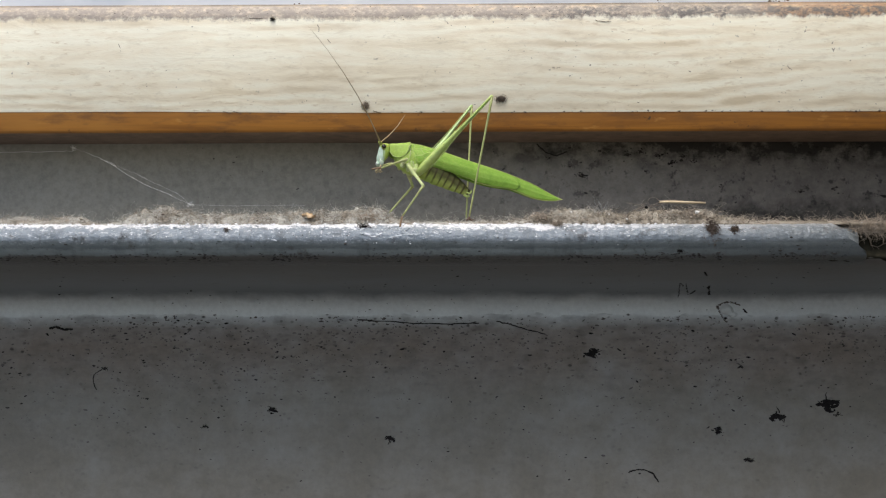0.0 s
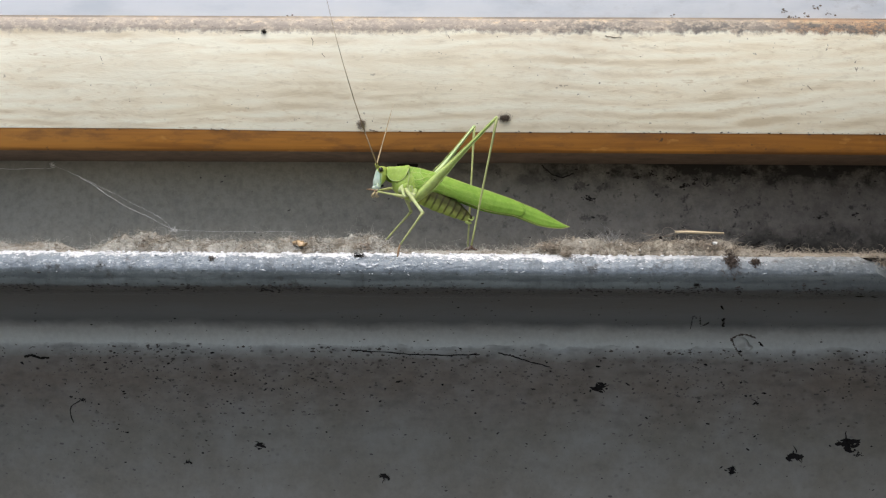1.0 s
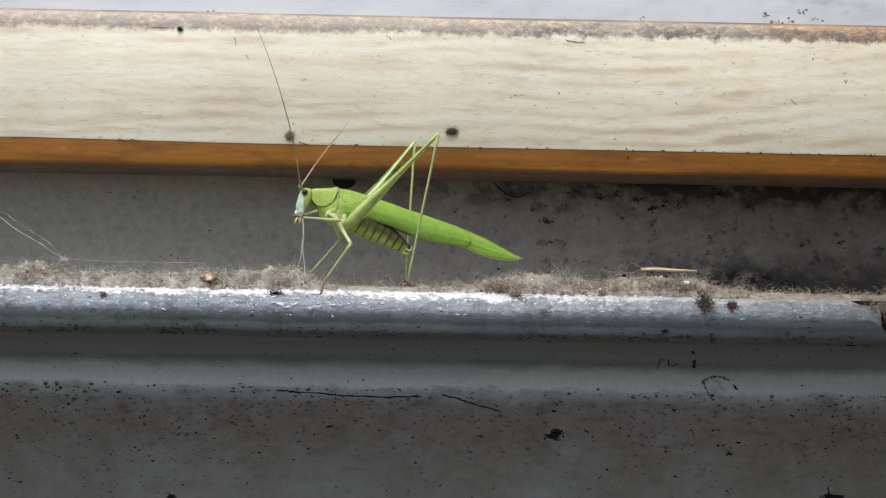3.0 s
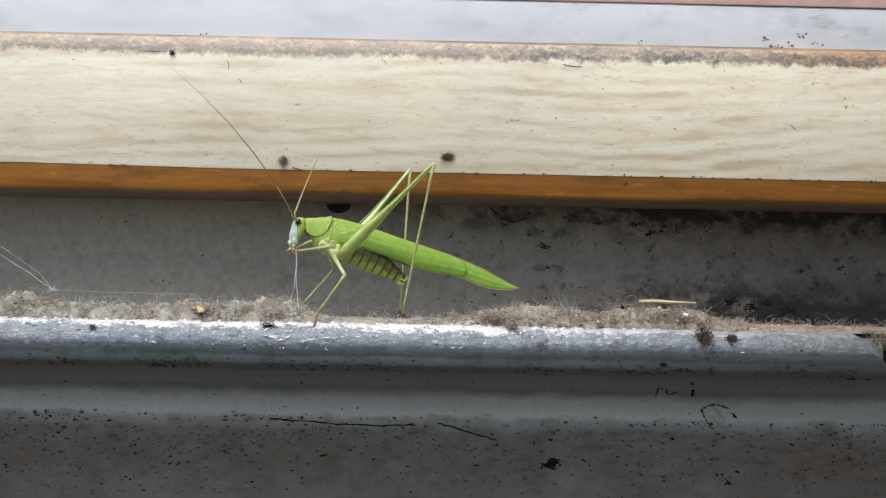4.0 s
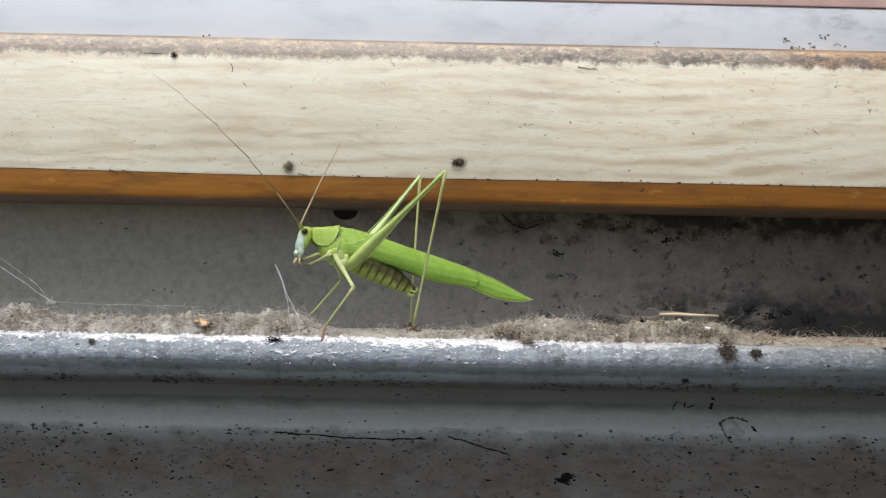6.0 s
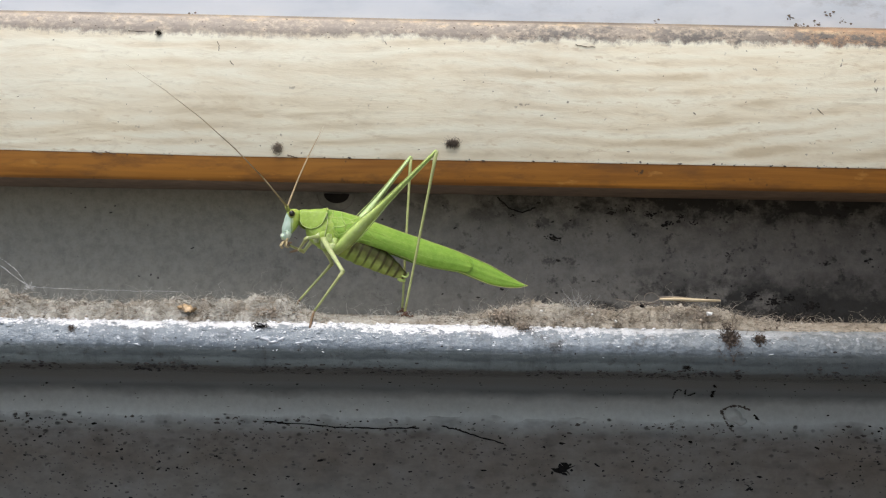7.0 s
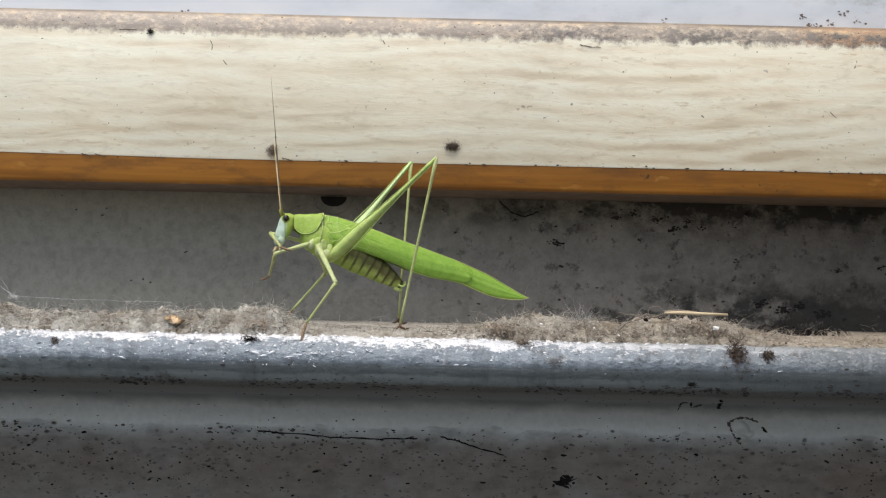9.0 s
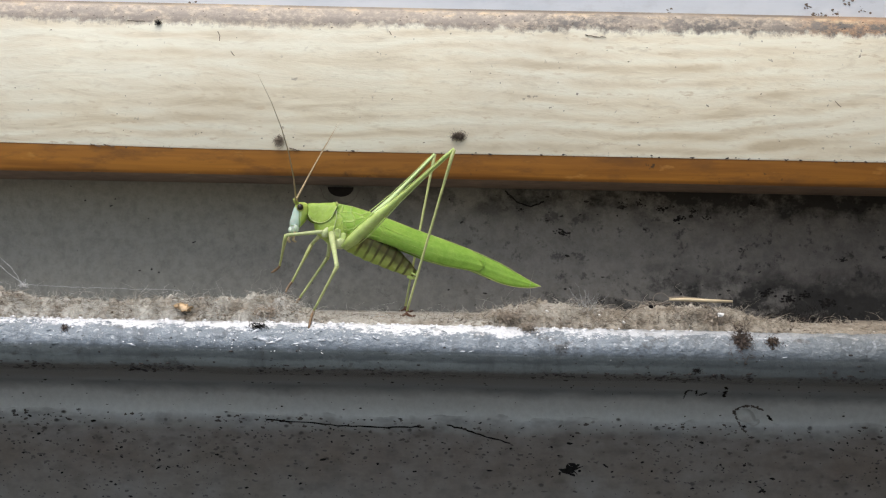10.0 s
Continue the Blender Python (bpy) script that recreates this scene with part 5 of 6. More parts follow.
rim = lambda g: g[0] + [r[-1] for r in g[1:]] + g[-1][-2::-1] + [r[0] for r in g[-2:0:-1]]
a, b = rim(rows[:half]), rim(rows[half:])
for k in range(len(a)):
    bm.faces.new((a[k], a[(k + 1) % len(a)], b[(k + 1) % len(b)], b[k]))
pronotum = part("pronotum", bm, M_PRON, body, "yellow-green saddle-shaped shield")
bm = bmesh.new()
tube(bm, smooth_line([(-2.85, -1.75, 15.4), (-2.5, -1.2, 16.2), (-2.45, 0, 16.48), (-2.5, 1.2, 16.2), (-2.85, 1.75, 15.4)], 5), 0.08, 6)
part("shield_edge", bm, M_RIM, body)
for side in (-1, 1):
    bm = bmesh.new()
    tube(bm, smooth_line([(x, side * between(x, [(-6.5, 1.22), (-5, 1.54), (-2.45, 1.85)]), low) for x, top, low in SADDLE], 3), 0.065, 6)
    part("shield_edge", bm, M_SIDE, body)

# head
bm = bmesh.new()
# height, front, back and half width
SKULL = [(16.12, -7.75, -6.95, 0.3), (16.0, -8.0, -6.6, 0.72), (15.75, -8.2, -6.3, 0.98), (15.45, -8.32, -6.2, 1.08), (15.0, -8.45, -6.2, 1.12), (14.5, -8.6, -6.3, 1.14), (14.0, -8.72, -6.48, 1.12), (13.5, -8.82, -6.65, 1.08), (13.0, -8.86, -7.1, 1.0), (12.75, -8.8, -7.3, 0.94), (12.5, -8.86, -7.45, 0.9), (12.1, -8.78, -7.6, 0.78), (11.8, -8.62, -7.75, 0.6), (11.55, -8.4, -7.9, 0.34)]
skins = []
for z, fore, aft, wide in SKULL:
    mid, half = (fore + aft) / 2, (aft - fore) / 2
    row = []
    for k in range(28):
        q = 2 * math.pi * k / 28
        c, n = math.cos(q), math.sin(q)
        row.append(bm.verts.new(Vector((mid + half * math.copysign(abs(c) ** 0.8, c), wide * math.copysign(abs(n) ** 0.75, n) * (1 - 0.22 * max(0, -c)), z)) * MM))
    skins.append(row)
for a, b in zip(skins, skins[1:]):
    for k in range(28):
        bm.faces.new((a[k], a[(k + 1) % 28], b[(k + 1) % 28], b[k]))
bm.faces.new(skins[0][::-1])
bm.faces.new(skins[-1])
bmesh.ops.subdivide_edges(bm, edges=bm.edges, cuts=1, use_grid_fill=True, smooth=0.5)
for v in bm.verts:
    v.co += noise.noise_vector(v.co * 1300) * 0.07 * MM
head = part("head", bm, M_HEAD, body, "green head with a pale bluish-white face")
bm = bmesh.new()
for v in ball(bm, (-8.66, 0, 12.15), (0.34, 0.66, 0.5), 3, Matrix.Rotation(radians(12), 3, "Y")):
    v.co += noise.noise_vector(v.co * 1800) * 0.12 * MM
part("lip", bm, M_FACE, body, "pale upper lip")
for side in (-1, 1):
    bm = bmesh.new()
    for v in ball(bm, (-8.05, side * 0.72, 12.45), (0.42, 0.26, 0.72), 3, Matrix.Rotation(radians(-14), 3, "Y")):
        v.co += noise.noise_vector(v.co * 1500) * 0.14 * MM
    part("cheek", bm, M_FACE, body, "pale cheek plate")
    for points in (((-7.75, 1.1, 14.75), (-7.72, 1.12, 14.0), (-7.62, 1.04, 13.2), (-7.55, 0.86, 12.5)), ((-8.72, 0.55, 12.75), (-8.4, 0.84, 12.78), (-8.0, 0.96, 12.95))):
        bm = bmesh.new()
        tube(bm, smooth_line([(x, side * y, z) for x, y, z in points], 5), 0.035, 5)
        part("face_groove", bm, M_SEAM, body)
for side in (-1, 1):
    bm = bmesh.new()
    tube(bm, [(-8.05, side * 0.7, 12.0), (-8.2, side * 0.66, 11.6), (-8.4, side * 0.4, 11.25)], [0.12, 0.2, 0.1], 7)
    part("jaw", bm, M_PALP, body, "tan jaw")
for side in (-1, 1):
    bm = bmesh.new()
    ball(bm, (-7.62, side * 0.98, 15.32), (0.54, 0.34, 0.6), 3, Matrix.Rotation(radians(-12), 3, "Y"))
    part("eye", bm, M_EYE_RIM, body, "yellowish eye with dark centre")
    bm = bmesh.new()
    ball(bm, (-7.64, side * 1.06, 15.36), (0.45, 0.33, 0.5), 3, Matrix.Rotation(radians(-12), 3, "Y"))
    part("pupil", bm, M_EYE, body)
    bm = bmesh.new()
    tube(bm, [(-8.6, side * 0.55, 11.4), (-9.0, side * 0.7, 10.8), (-8.7, side * 0.7, 10.4)], [0.16, 0.13, 0.09], 6)
    part("palp", bm, M_PALP, body)
    bm = bmesh.new()
    tube(bm, [(-8.2, side * 0.7, 11.4), (-8.3, side * 0.8, 10.8), (-7.9, side * 0.8, 10.5)], [0.15, 0.12, 0.08], 6)
    part("palp", bm, M_PALP, body)
    bm = bmesh.new()
    tube(bm, [(-7.9, side * 0.42, 15.75), (-8.2, side * 0.45, 16.2), (-8.4, side * 0.5, 16.65)], [0.26, 0.24, 0.16], 8)
    part("antenna_socket", bm, M_EYE_RIM, body)

# abdomen: bulging rings that taper to the tail
bm = bmesh.new()
rings = []
for i in range(61):
    q = i / 60
    x = -1.0 + 10.4 * q
    z = 12.0 - 5.1 * q + 0.35 * math.sin(math.pi * q)
    r = between(q, [(0, 1.7), (0.15, 2.15), (0.4, 2.15), (0.7, 1.6), (0.9, 1.0), (1.0, 0.55)])
    r *= 1 + 0.022 * math.cos(q * 8 * 2 * math.pi)
    rings.append((x, 0, z, r * 0.78, r, 26))
loft(bm, rings, 24)
part("abdomen", bm, M_BELLY, body, "yellow-green abdomen with brown saddle marks")
for side in (-1, 1):
    bm = bmesh.new()
    tube(bm, smooth_line([(8.7, side * 0.4, 7.1), (9.4, side * 0.6, 6.75), (9.8, side * 0.5, 7.1), (9.9, side * 0.3, 7.5)], 4), [0.15] * 6 + [0.12] * 4 + [0.07] * 3, 6)
    part("cercus", bm, M_LEG, body)
bm = bmesh.new()
tube(bm, smooth_line([(8.4, 0, 6.6), (9.1, 0, 6.25), (9.5, 0, 6.4)], 4), [0.32] * 4 + [0.22] * 4 + [0.1], 8)
part("tail_plate", bm, M_LEG, body)

# raised veins: long ones down the blade, and a net of short ones at the wing's root
VEINS = [([(-2.4, 15.2), (2, 14.0), (8, 12.0), (14, 10.4), (19, 9.3)], 0.022, M_BODY), ([(-2.2, 14.4), (2, 13.1), (8, 11.0), (14, 9.4), (18, 8.6)], 0.022, M_BODY), ([(-0.5, 14.9), (3, 14.4), (8, 12.8), (13, 11.5)], 0.022, M_BODY)]
VEINS += [([(-1.9, 15.6), (-2.0, 14.6), (-1.8, 13.6), (-1.5, 12.6)], 0.048, M_BODY), ([(-1.2, 15.4), (-1.1, 14.5), (-1.3, 13.4), (-0.9, 12.5)], 0.036, M_BODY), ([(-0.3, 15.0), (0.1, 14.1), (-0.2, 13.2), (0.3, 12.2)], 0.036, M_BODY), ([(0.8, 14.8), (1.2, 13.9), (1.0, 13.0), (1.6, 12.1)], 0.032, M_BODY)]
VEINS += [([(-2.2, 13.3), (-0.9, 13.0), (0.6, 12.9), (2.2, 12.4)], 0.036, M_BODY), ([(-1.9, 12.7), (-0.6, 12.4), (0.8, 12.1)], 0.032, M_BODY), ([(0.2, 14.4), (1.6, 13.4), (3.2, 12.9)], 0.028, M_BODY), ([(1.8, 14.1), (2.1, 13.3), (2.8, 12.2)], 0.028, M_BODY)]
for side in (-1, 1):
    fore = wing("fore_wing", side, -2.7, 19.5, 1.75, M_WING, 0.0, 17.0)
    for points, thick, skin_of in VEINS:
        bm = bmesh.new()
        line = []
        for p in smooth_line([(x, 0, z) for x, z in points], 6):
            q = (between(p.x, TOP) - p.z) / (between(p.x, TOP) - between(p.x, LOW))
            taper = between(p.x, [(-3, 0.75), (0, 1.0), (8, 0.9), (17, 0.6), (28.5, 0.22)])
            p.y = side * ((0.16 + 1.0 * math.sin(math.pi * min(1, q * 0.72)) ** 0.8) * 1.75 * taper + 0.0)
            line.append(p)
        tube(bm, line, thick, 5)
        part("vein", bm, skin_of, body)
    wing("hind_wing", side, 12.0, 28.5, 1.35, M_WING, -0.05)
    bm = bmesh.new()
    tube(bm, smooth_line([(18.9, side * 0.72, 10.0), (19.45, side * 0.95, 9.4), (19.55, side * 1.15, 8.7), (19.2, side * 1.12, 8.1), (18.6, side * 1.02, 7.7)], 5), 0.026, 6)
    part("wing_band", bm, M_SEAM, body)
for table, name, inset in ((TOP, "wing_ridge", 0.0), (LOW, "wing_hem", 0.0)):
    bm = bmesh.new()
    line = []
    for x, z in table[1:]:
        q = 0.0 if table is TOP else 1.0
        taper = between(x, [(-3, 0.75), (0, 1.0), (8, 0.9), (17, 0.6), (28.5, 0.22)])
        line.append((x, -(0.16 + 1.0 * math.sin(math.pi * q * 0.72) ** 0.8 * (1 if q else 0)) * 1.7 * taper, z))
    tube(bm, smooth_line(line, 4), 0.05, 6)
    part(name, bm, M_RIM, body, "pinkish tan wing edge")


def shank(name, length, radii, material, label="", sides=10, squash=1.0, bend=0.0, parent=None):
    """A leg or feeler piece that runs up its own z axis."""
    bm = bmesh.new()
    n = len(radii) - 1
    tube(bm, [(bend * math.sin(math.pi * k / n), 0, length * k / n) for k in range(n + 1)], radii, sides, True, squash)
    return part(name, bm, material, parent or katydid, label)


def V(*p):
    return Vector(p)


# hip, knee and foot of each standing leg, in the katydid's own millimetres
STANDING = {
    "hind_near": (V(-1.4, -2.2, 10.0), V(10.9, -12.0, 24.0), V(7.6, -7.4, 1.7)),
    "hind_far": (V(-0.6, 2.2, 10.3), V(11.0, 4.0, 24.9), V(9.6, 3.0, 2.0)),
    "mid_near": (V(-3.2, -1.9, 11.9), V(-1.7, -9.6, 7.1), V(-5.2, -7.4, 1.6)),
    "mid_far": (V(-2.7, 1.9, 11.5), V(-1.0, 4.0, 8.4), V(-5.7, 4.0, 3.0)),
}
legs = {}
for key, (hip, knee, foot) in STANDING.items():
    up, down = (knee - hip).length, (foot - knee).length
    if key.startswith("hind"):
        femur = shank("hind_femur", up, [0.75, 1.12, 1.2, 1.1, 0.92, 0.72, 0.56, 0.44, 0.36, 0.32, 0.29, 0.31, 0.34], M_LEG if key.endswith("near") else M_WHITE_LEG, "long green thigh swollen at its base", 12, 0.7)
        bm = bmesh.new()
        tube(bm, [(0.0, -w * 0.93, up * q) for q, w in ((0.1, 1.15), (0.2, 1.2), (0.33, 0.98), (0.5, 0.58), (0.7, 0.36), (0.95, 0.3))], [0.04, 0.08, 0.08, 0.07, 0.06, 0.04], 6)
        part("thigh_ridge", bm, M_SIDE, femur, "pale lower edge")
        bm = bmesh.new()
        tube(bm, [(0.0, w * 0.95, up * q) for q, w in ((0.06, 1.0), (0.15, 1.2), (0.3, 1.02), (0.5, 0.58), (0.7, 0.36), (0.95, 0.3))], [0.03, 0.06, 0.06, 0.05, 0.05, 0.03], 6)
        part("thigh_ridge", bm, M_SIDE, femur, "pale upper edge")
        tibia = shank("hind_tibia", down, [0.3, 0.24, 0.2, 0.19, 0.19, 0.19, 0.18, 0.18, 0.17, 0.17, 0.18], M_SHIN, "thin straw-green shin", 8)
        toe = bmesh.new()
        tube(toe, [(0, 0, 0), (0.1, 0.0, -0.5), (0.7, -0.1, -0.75), (1.2, -0.1, -0.6)], [0.2, 0.2, 0.18, 0.12], 7)
        tube(toe, [(0, 0, -0.3), (-0.5, 0, -0.6), (-0.9, 0, -0.65)], [0.17, 0.14, 0.08], 7)
        tarsus = part("hind_foot", toe, M_FOOT, katydid, "dark brown foot")
    else:
        femur = shank("mid_femur", up, [0.4, 0.44, 0.41, 0.36, 0.31, 0.29, 0.32], M_ARM, "", 10, 0.85)
        tibia = shank("mid_tibia", down, [0.3, 0.22, 0.2, 0.19, 0.18, 0.17, 0.17], M_SHIN, "", 8)
        toe = bmesh.new()
        tube(toe, [(0, 0, 0), (-0.35, -0.6, -0.75), (-0.65, -1.5, -1.5), (-0.9, -2.3, -2.2)] if key.endswith("near") else [(0, 0, 0), (-0.35, 0.15, -0.6), (-0.7, 0.3, -1.2), (-0.95, 0.4, -1.65)], [0.17, 0.19, 0.19, 0.14], 7)
        tarsus = part("mid_foot", toe, M_PAW, katydid, "brown foot")
    legs[key] = (femur, tibia, tarsus)

FORE = {"near": (V(-3.9, -1.5, 12.2), -1), "far": (V(-3.9, 1.5, 12.2), 1)}
fore_legs = {}
for key in FORE:
    femur = shank("front_femur", 5.6, [0.34, 0.36, 0.33, 0.29, 0.26, 0.28], M_ARM, "", 9, 0.85)
    tibia = shank("front_tibia", 6.3, [0.28, 0.3, 0.22, 0.19, 0.17, 0.17], M_SHIN, "", 8)
    toe = bmesh.new()
    tube(toe, [(0, 0, 6.2), (0.0, 0.1, 6.7), (0.2, 0.15, 7.2), (0.55, 0.15, 7.7), (1.0, 0.1, 8.0)], [0.17, 0.19, 0.17, 0.19, 0.1], 7)
    part("front_foot", toe, M_PAW, tibia, "orange-brown foot")
    fore_legs[key] = (femur, tibia)

FEELERS = {"near": (V(-8.2, -0.42, 16.25), (7.2,) * 5), "far": (V(-8.2, 0.42, 16.25), (7.0, 7.5, 8.5))}
feelers = {}
for key, (root, lengths) in FEELERS.items():
    thick = ((0.16, 0.12, 0.1), (0.1, 0.088, 0.078), (0.078, 0.066, 0.056), (0.052, 0.044, 0.036), (0.036, 0.026, 0.012))
    if key == "far":
        thick = ((0.16, 0.14, 0.12), (0.12, 0.11, 0.1), (0.1, 0.085, 0.06, 0.03))
    feelers[key] = [shank("antenna_piece", l, r, M_FEELER, "thin tan feeler" if k == 0 else "", 6) for k, (l, r) in enumerate(zip(lengths, thick))]

# a strand of silk that hangs from the mouth to the ledge for a while
bm = bmesh.new()
tube(bm, smooth_line([(0.55, -1.4, -0.6), (0.3, -0.7, 1.4), (-0.05, 0, 4.2), (-0.3, 0.1, 6.4), (-0.35, 0.2, 8.8), (-0.45, 0.2, 11.0)], 5), 0.042, 5)
tube(bm, smooth_line([(-1.1, 0.4, 3.6), (-0.75, 0.2, 4.6), (-0.5, 0.1, 6.0), (-0.42, 0.15, 7.6), (-0.25, 0.2, 9.4), (-0.45, 0.2, 11.0)], 5), 0.03, 5)
tube(bm, smooth_line([(-0.3, 0.05, 5.2), (-0.6, 0.1, 6.4), (-0.2, 0.2, 8.0), (-0.4, 0.2, 10.0)], 5), 0.022, 5)
strand = tagged(part("silk_strand", bm, M_SILK), "fine white silk strand hanging from the katydid's mouth", "silk strand")


# ---- what moves ----
# the body's shift along itself and upward in millimetres, and its nod in degrees
SWAY = [(0.0, 0.0, 0.0, 0.0), (4.0, 0.0, -0.05, 0.0), (5.7, 0.0, -0.05, 0.0), (7.0, -0.18, -0.1, 0.5), (8.0, -0.2, 0.0, 1.0), (8.7, -0.25, 0.04, 1.5), (8.9, -0.3, -0.1, 2.2), (9.0, -0.05, 0.2, 1.7), (9.2, 0.3, 0.4, 1.8), (9.4, 1.4, 1.0, 4.0), (9.6, 1.75, 0.4, 7.6), (9.8, 0.8, 0.75, 5.2), (10.0, 0.9, 0.18, 1.7)]


def body_at(t):
    for a, b in zip(SWAY, SWAY[1:]):
        if t <= b[0]:
            q = (t - a[0]) / (b[0] - a[0])
            s, z, nod = (a[k] + (b[k] - a[k]) * q for k in (1, 2, 3))
            break
    return pose(s * MM, 0, z * MM) @ pose(0, 0, 0.009) @ pose(0, 0, 0, 0, nod, 0) @ pose(0, 0, -0.009)


def aim(a, b):
    """The pose of a piece that runs from a towards b (metres)."""
    return Matrix.Translation(a) @ (b - a).to_track_quat("Z", "Y").to_matrix().to_4x4()


def bent(foot, down, guess):
    """The knee that keeps the shin's length, nearest to the guess."""
    return foot + (guess - foot).normalized() * down


# seconds, then knee and foot of the front legs in the katydid's millimetres
NEAR_PAW = [
    (0.0, -4.3, -7.1, 12.3, -8.3, -2.4, 11.1),
    (1.5, -4.4, -6.5, 9.7, -8.4, -2.0, 11.4),
    (2.5, -3.0, -6.7, 10.3, -7.9, -2.9, 11.4),
    (4.0, -3.5, -7.0, 11.4, -7.8, -2.4, 10.8),
    (5.5, -4.1, -7.1, 11.7, -6.9, -1.5, 10.6),
    (7.0, -6.2, -6.3, 11.7, -6.6, -0.9, 10.3),
    (8.0, -6.7, -6.2, 11.6, -6.0, -0.9, 10.2),
    (8.6, -6.8, -6.1, 11.6, -6.2, -0.8, 10.2),
    (8.75, -7.4, -5.6, 11.7, -8.6, -0.2, 9.2),
    (8.9, -8.8, -4.6, 12.2, -10.7, 0.5, 9.1),
    (9.0, -9.0, -2.9, 10.9, -9.2, 2.6, 7.9),
    (9.2, -5.8, -6.7, 12.6, -7.6, -1.5, 9.4),
    (9.4, -7.0, -0.9, 10.7, -5.7, 5.3, 9.9),
    (9.5, -6.8, -2.7, 10.8, -7.1, 3.3, 9.0),
    (9.6, -6.7, -3.6, 11.8, -6.5, 2.1, 9.1),
    (9.7, -6.6, -5.0, 12.4, -7.0, 0.3, 9.1),
    (9.8, -6.4, -5.9, 13.3, -8.5, -0.0, 12.7),
    (10.0, -8.5, -0.8, 11.8, -8.7, 3.9, 7.6),
]
FAR_PAW = [
    (0.0, -4.7, 7.0, 13.1, -8.0, 1.7, 12.0),
    (1.5, -3.9, 7.1, 12.9, -8.0, 2.4, 11.9),
    (2.5, -4.1, 7.0, 13.2, -7.4, 1.8, 12.2),
    (4.0, -4.5, 7.0, 12.8, -7.6, 1.8, 11.4),
    (5.5, -4.3, 7.0, 12.9, -7.5, 1.8, 11.3),
    (7.0, -4.9, 6.6, 10.2, -7.8, 1.1, 10.9),
    (8.0, -4.6, 6.6, 10.0, -7.8, 1.2, 10.9),
    (8.7, -5.2, 6.9, 11.6, -8.6, 3.8, 15.9),
    (8.9, -9.7, 2.0, 12.5, -8.4, -4.1, 11.3),
    (9.0, -9.3, 1.9, 13.8, -8.4, -4.0, 11.7),
    (9.2, -6.2, 1.4, 17.6, -8.8, -3.1, 14.1),
    (9.4, -2.7, 1.1, 19.1, -6.5, -3.7, 17.6),
    (9.5, 0.6, 0.7, 18.2, -4.6, 0.8, 23.8),
    (9.6, -3.7, 5.9, 15.6, -9.0, 2.7, 14.2),
    (9.7, -5.0, 6.3, 13.1, -10.2, 6.9, 7.9),
    (10.0, -3.8, 6.9, 10.8, -6.9, 7.1, 4.5),
]
# seconds, the feeler's angle at its root and at its tip (degrees from the tail), and its lean to the side
NEAR_FEELER = [
    (0, 130, 147, 51), (0.5, 128, 132, 55), (1, 120, 112, 36), (1.5, 117, 129, 40), (1.8, 104, 116, 46), (2, 98, 112, 39), (2.5, 105, 119, 48), (2.7, 107, 121, 51),
    (3.8, 125, 144, 43), (4, 129, 149, 42), (4.5, 136, 154, 35), (5, 134, 154, 29), (5.5, 132, 151, 22), (5.7, 130, 151, 28), (6.8, 140, 157, 43), (7.5, 129, 150, 34), (8, 133, 143, 53),
    (8.2, 122, 150, 54), (8.4, 122, 142, 66), (8.5, 127, 130, 69), (8.7, 114, 104, 70), (8.9, 94, 96, 63), (9, 112, 111, 67), (9.1, 118, 126, 60), (9.2, 172, 168, 76),
    (9.3, 181, 180, 73), (9.4, 123, 123, 35), (9.5, 107, 110, 38), (9.6, 93, 93, 35), (9.7, 80, 86, 37), (9.8, 72, 79, 38), (10, 113, 137, 66)]
FAR_FEELER = [
    (0, 40, 51, 57), (0.5, 57, 65, 43), (1, 67, 67, 47), (1.5, 46, 42, 48), (2, 53, 63, 61), (2.5, 54, 56, 39), (2.7, 53, 50, 42), (3.8, 64, 62, 44),
    (4, 64, 61, 51), (4.5, 51, 51, 58), (5, 59, 48, 44), (5.7, 61, 57, 38), (6.8, 69, 65, 41), (7, 65, 60, 45), (7.5, 78, 76, 39), (8, 98, 102, 51),
    (8.2, 112, 116, 58), (8.4, 124, 130, 61), (8.5, 144, 158, 55), (8.7, 168, 182, 43), (8.8, 136, 138, 55), (8.9, 100, 100, 47), (9, 87, 87, 57), (9.2, 73, 73, 68),
    (9.3, 48, 48, 60), (9.4, 52, 45, 39), (9.5, 50, 46, 45), (9.6, 39, 30, 54), (9.7, 30, 20, 70), (9.8, 62, 64, 74), (10, 59, 57, 47)]


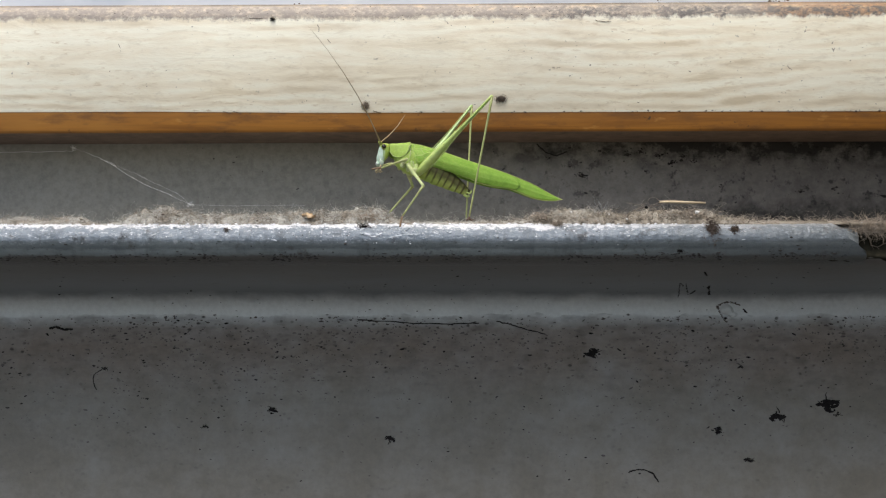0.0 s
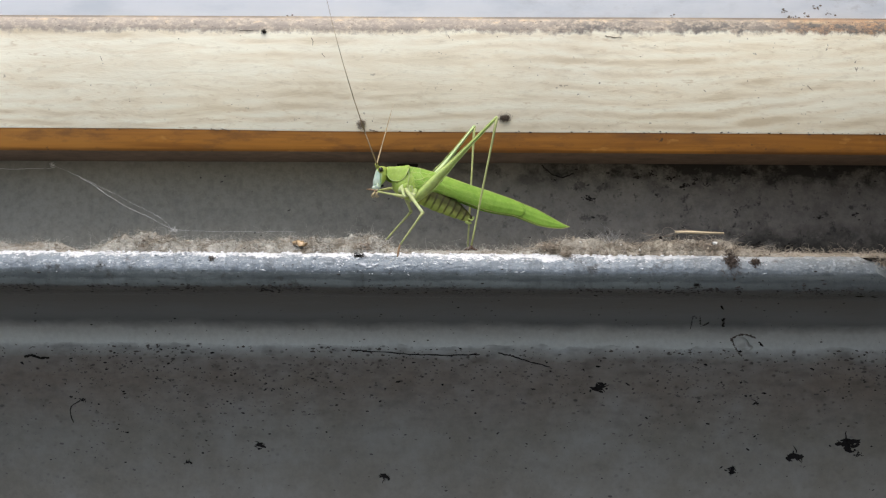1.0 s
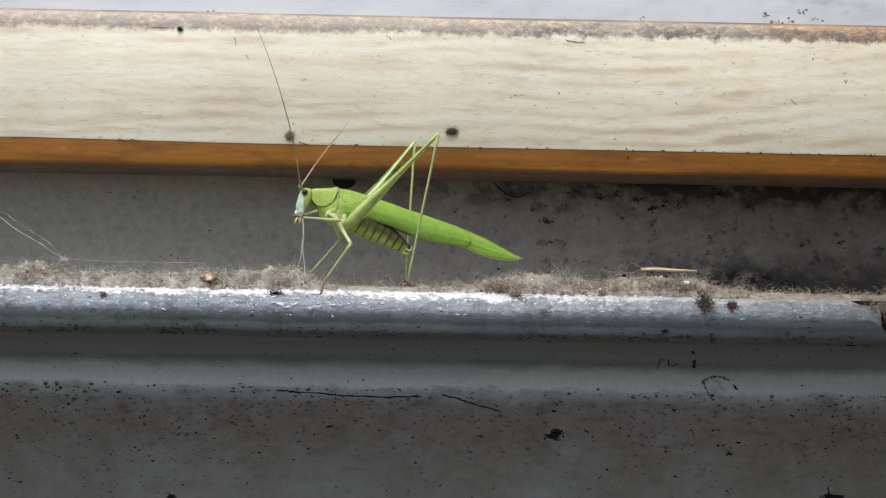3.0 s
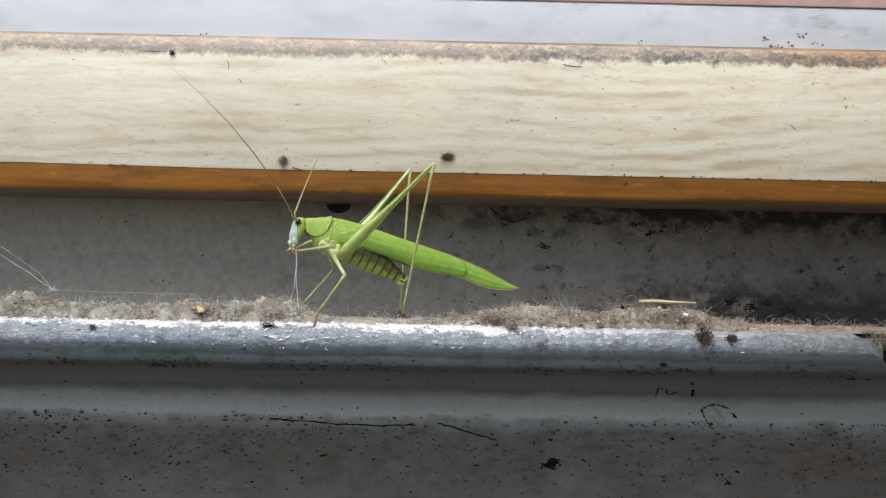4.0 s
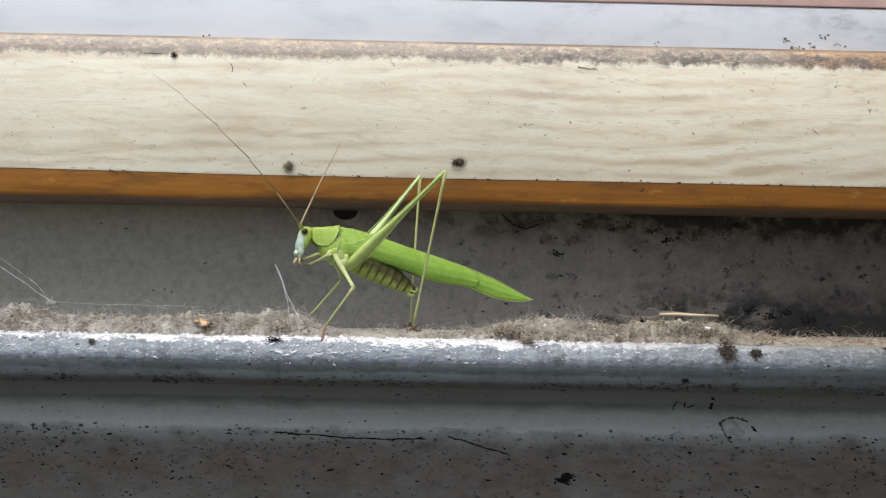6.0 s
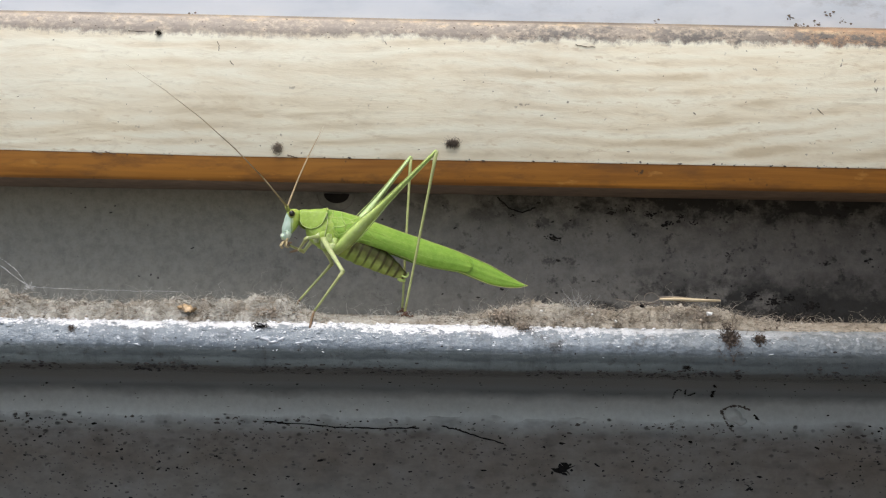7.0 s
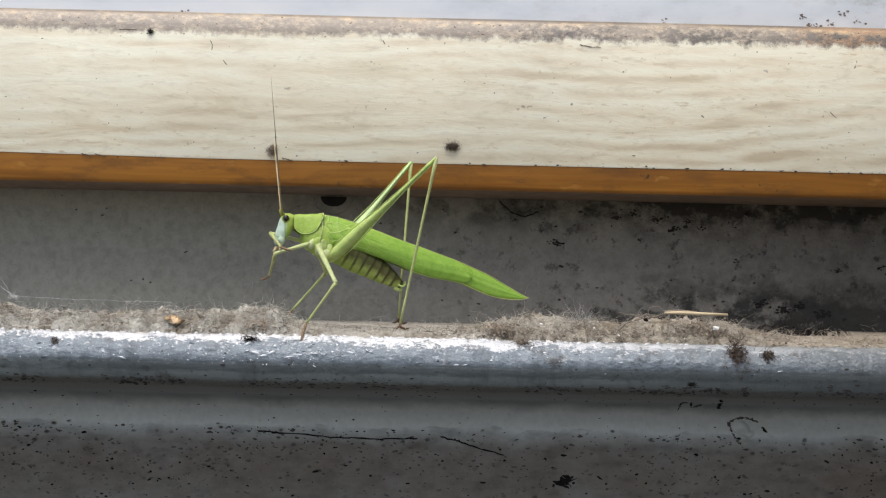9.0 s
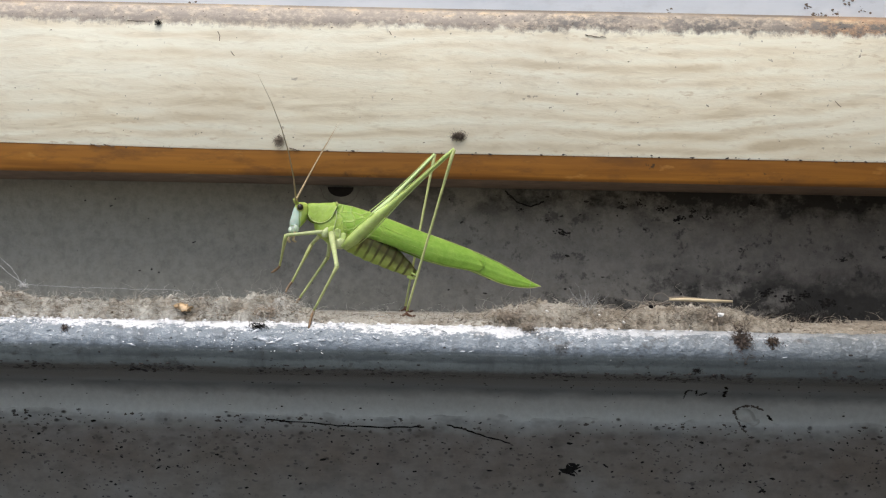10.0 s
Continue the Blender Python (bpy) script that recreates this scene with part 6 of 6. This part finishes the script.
def motions():
    beats = sorted({row[0] for row in SWAY} | {2.0, 3.0, 5.0, 6.0, 8.4, 9.1, 9.3, 9.5, 9.7, 9.9})
    walk(body, [(t, body_at(t)) for t in beats])
    for key, (hip, knee, foot) in STANDING.items():
        hip, knee, foot = hip * MM, knee * MM, foot * MM
        up, down = (knee - hip).length, (foot - knee).length
        rows = []
        for t in beats:
            h = body_at(t) @ hip
            move = h - hip
            if key.startswith("hind"):
                move = V(move.x * 1.75, move.y, move.z * 1.2)
                far = key.endswith("far")
                move += V(between(t, [(9.0, 0.2), (9.5, 1.7 if far else 0.8), (10.0, 1.1 if far else 0.2)]) if t > 8.5 else 0, 0, between(t, [(9.0, 0), (9.5, -0.3 if far else -0.7), (10.0, -0.8 if far else -0.2)])) * MM
            else:
                move = V(between(t, [(9.0, 0), (9.5, 0.5), (10.0, -0.7)]), 0, between(t, [(9.0, 0), (9.5, -0.5), (10.0, 0.7)])) * MM
            k = bent(foot, down, knee + move)
            rows.append((t, k + (h - k).normalized() * up, k))
        walk(legs[key][0], [(t, aim(h, k)) for t, h, k in rows])
        walk(legs[key][1], [(t, aim(k, foot)) for t, h, k in rows])
        legs[key][2].matrix_basis = Matrix.Translation(foot)
    for key, table in (("near", NEAR_PAW), ("far", FAR_PAW)):
        rows = []
        for t, *places in table:
            h, k, f = body_at(t) @ (FORE[key][0] * MM), V(*places[:3]) * MM, V(*places[3:]) * MM
            k = h + (k - h).normalized() * 5.6 * MM
            rows.append((t, h, k, f))
        walk(fore_legs[key][0], [(t, aim(h, k)) for t, h, k, f in rows])
        walk(fore_legs[key][1], [(t, aim(k, f)) for t, h, k, f in rows])
    for key, table, side in (("near", NEAR_FEELER, -1), ("far", FAR_FEELER, 1)):
        root, lengths = FEELERS[key]
        tracks = [[] for _ in lengths]
        for t, a, b, lean in table:
            p = body_at(t) @ (root * MM)
            for k, l in enumerate(lengths):
                turn = radians(a + (b - a) * k / (len(lengths) - 1))
                way = V(math.cos(turn) * math.cos(radians(lean)), side * math.sin(radians(lean)), math.sin(turn) * math.cos(radians(lean)))
                tracks[k].append((t, aim(p, p + way)))
                p = p + way * l * MM
        for piece, rows in zip(feelers[key], tracks):
            walk(piece, rows)
    down, up = pose(-0.0146, 0.004, 0.0006, 0, -85, 0), pose(-0.0146, 0.004, 0.0, 0, 0, 0)
    walk(strand, [(0.0, down), (1.6, down), (1.9, up), (5.7, up), (6.6, down), (8.5, down), (8.7, up), (8.9, down), (10.0, down)])


motions()
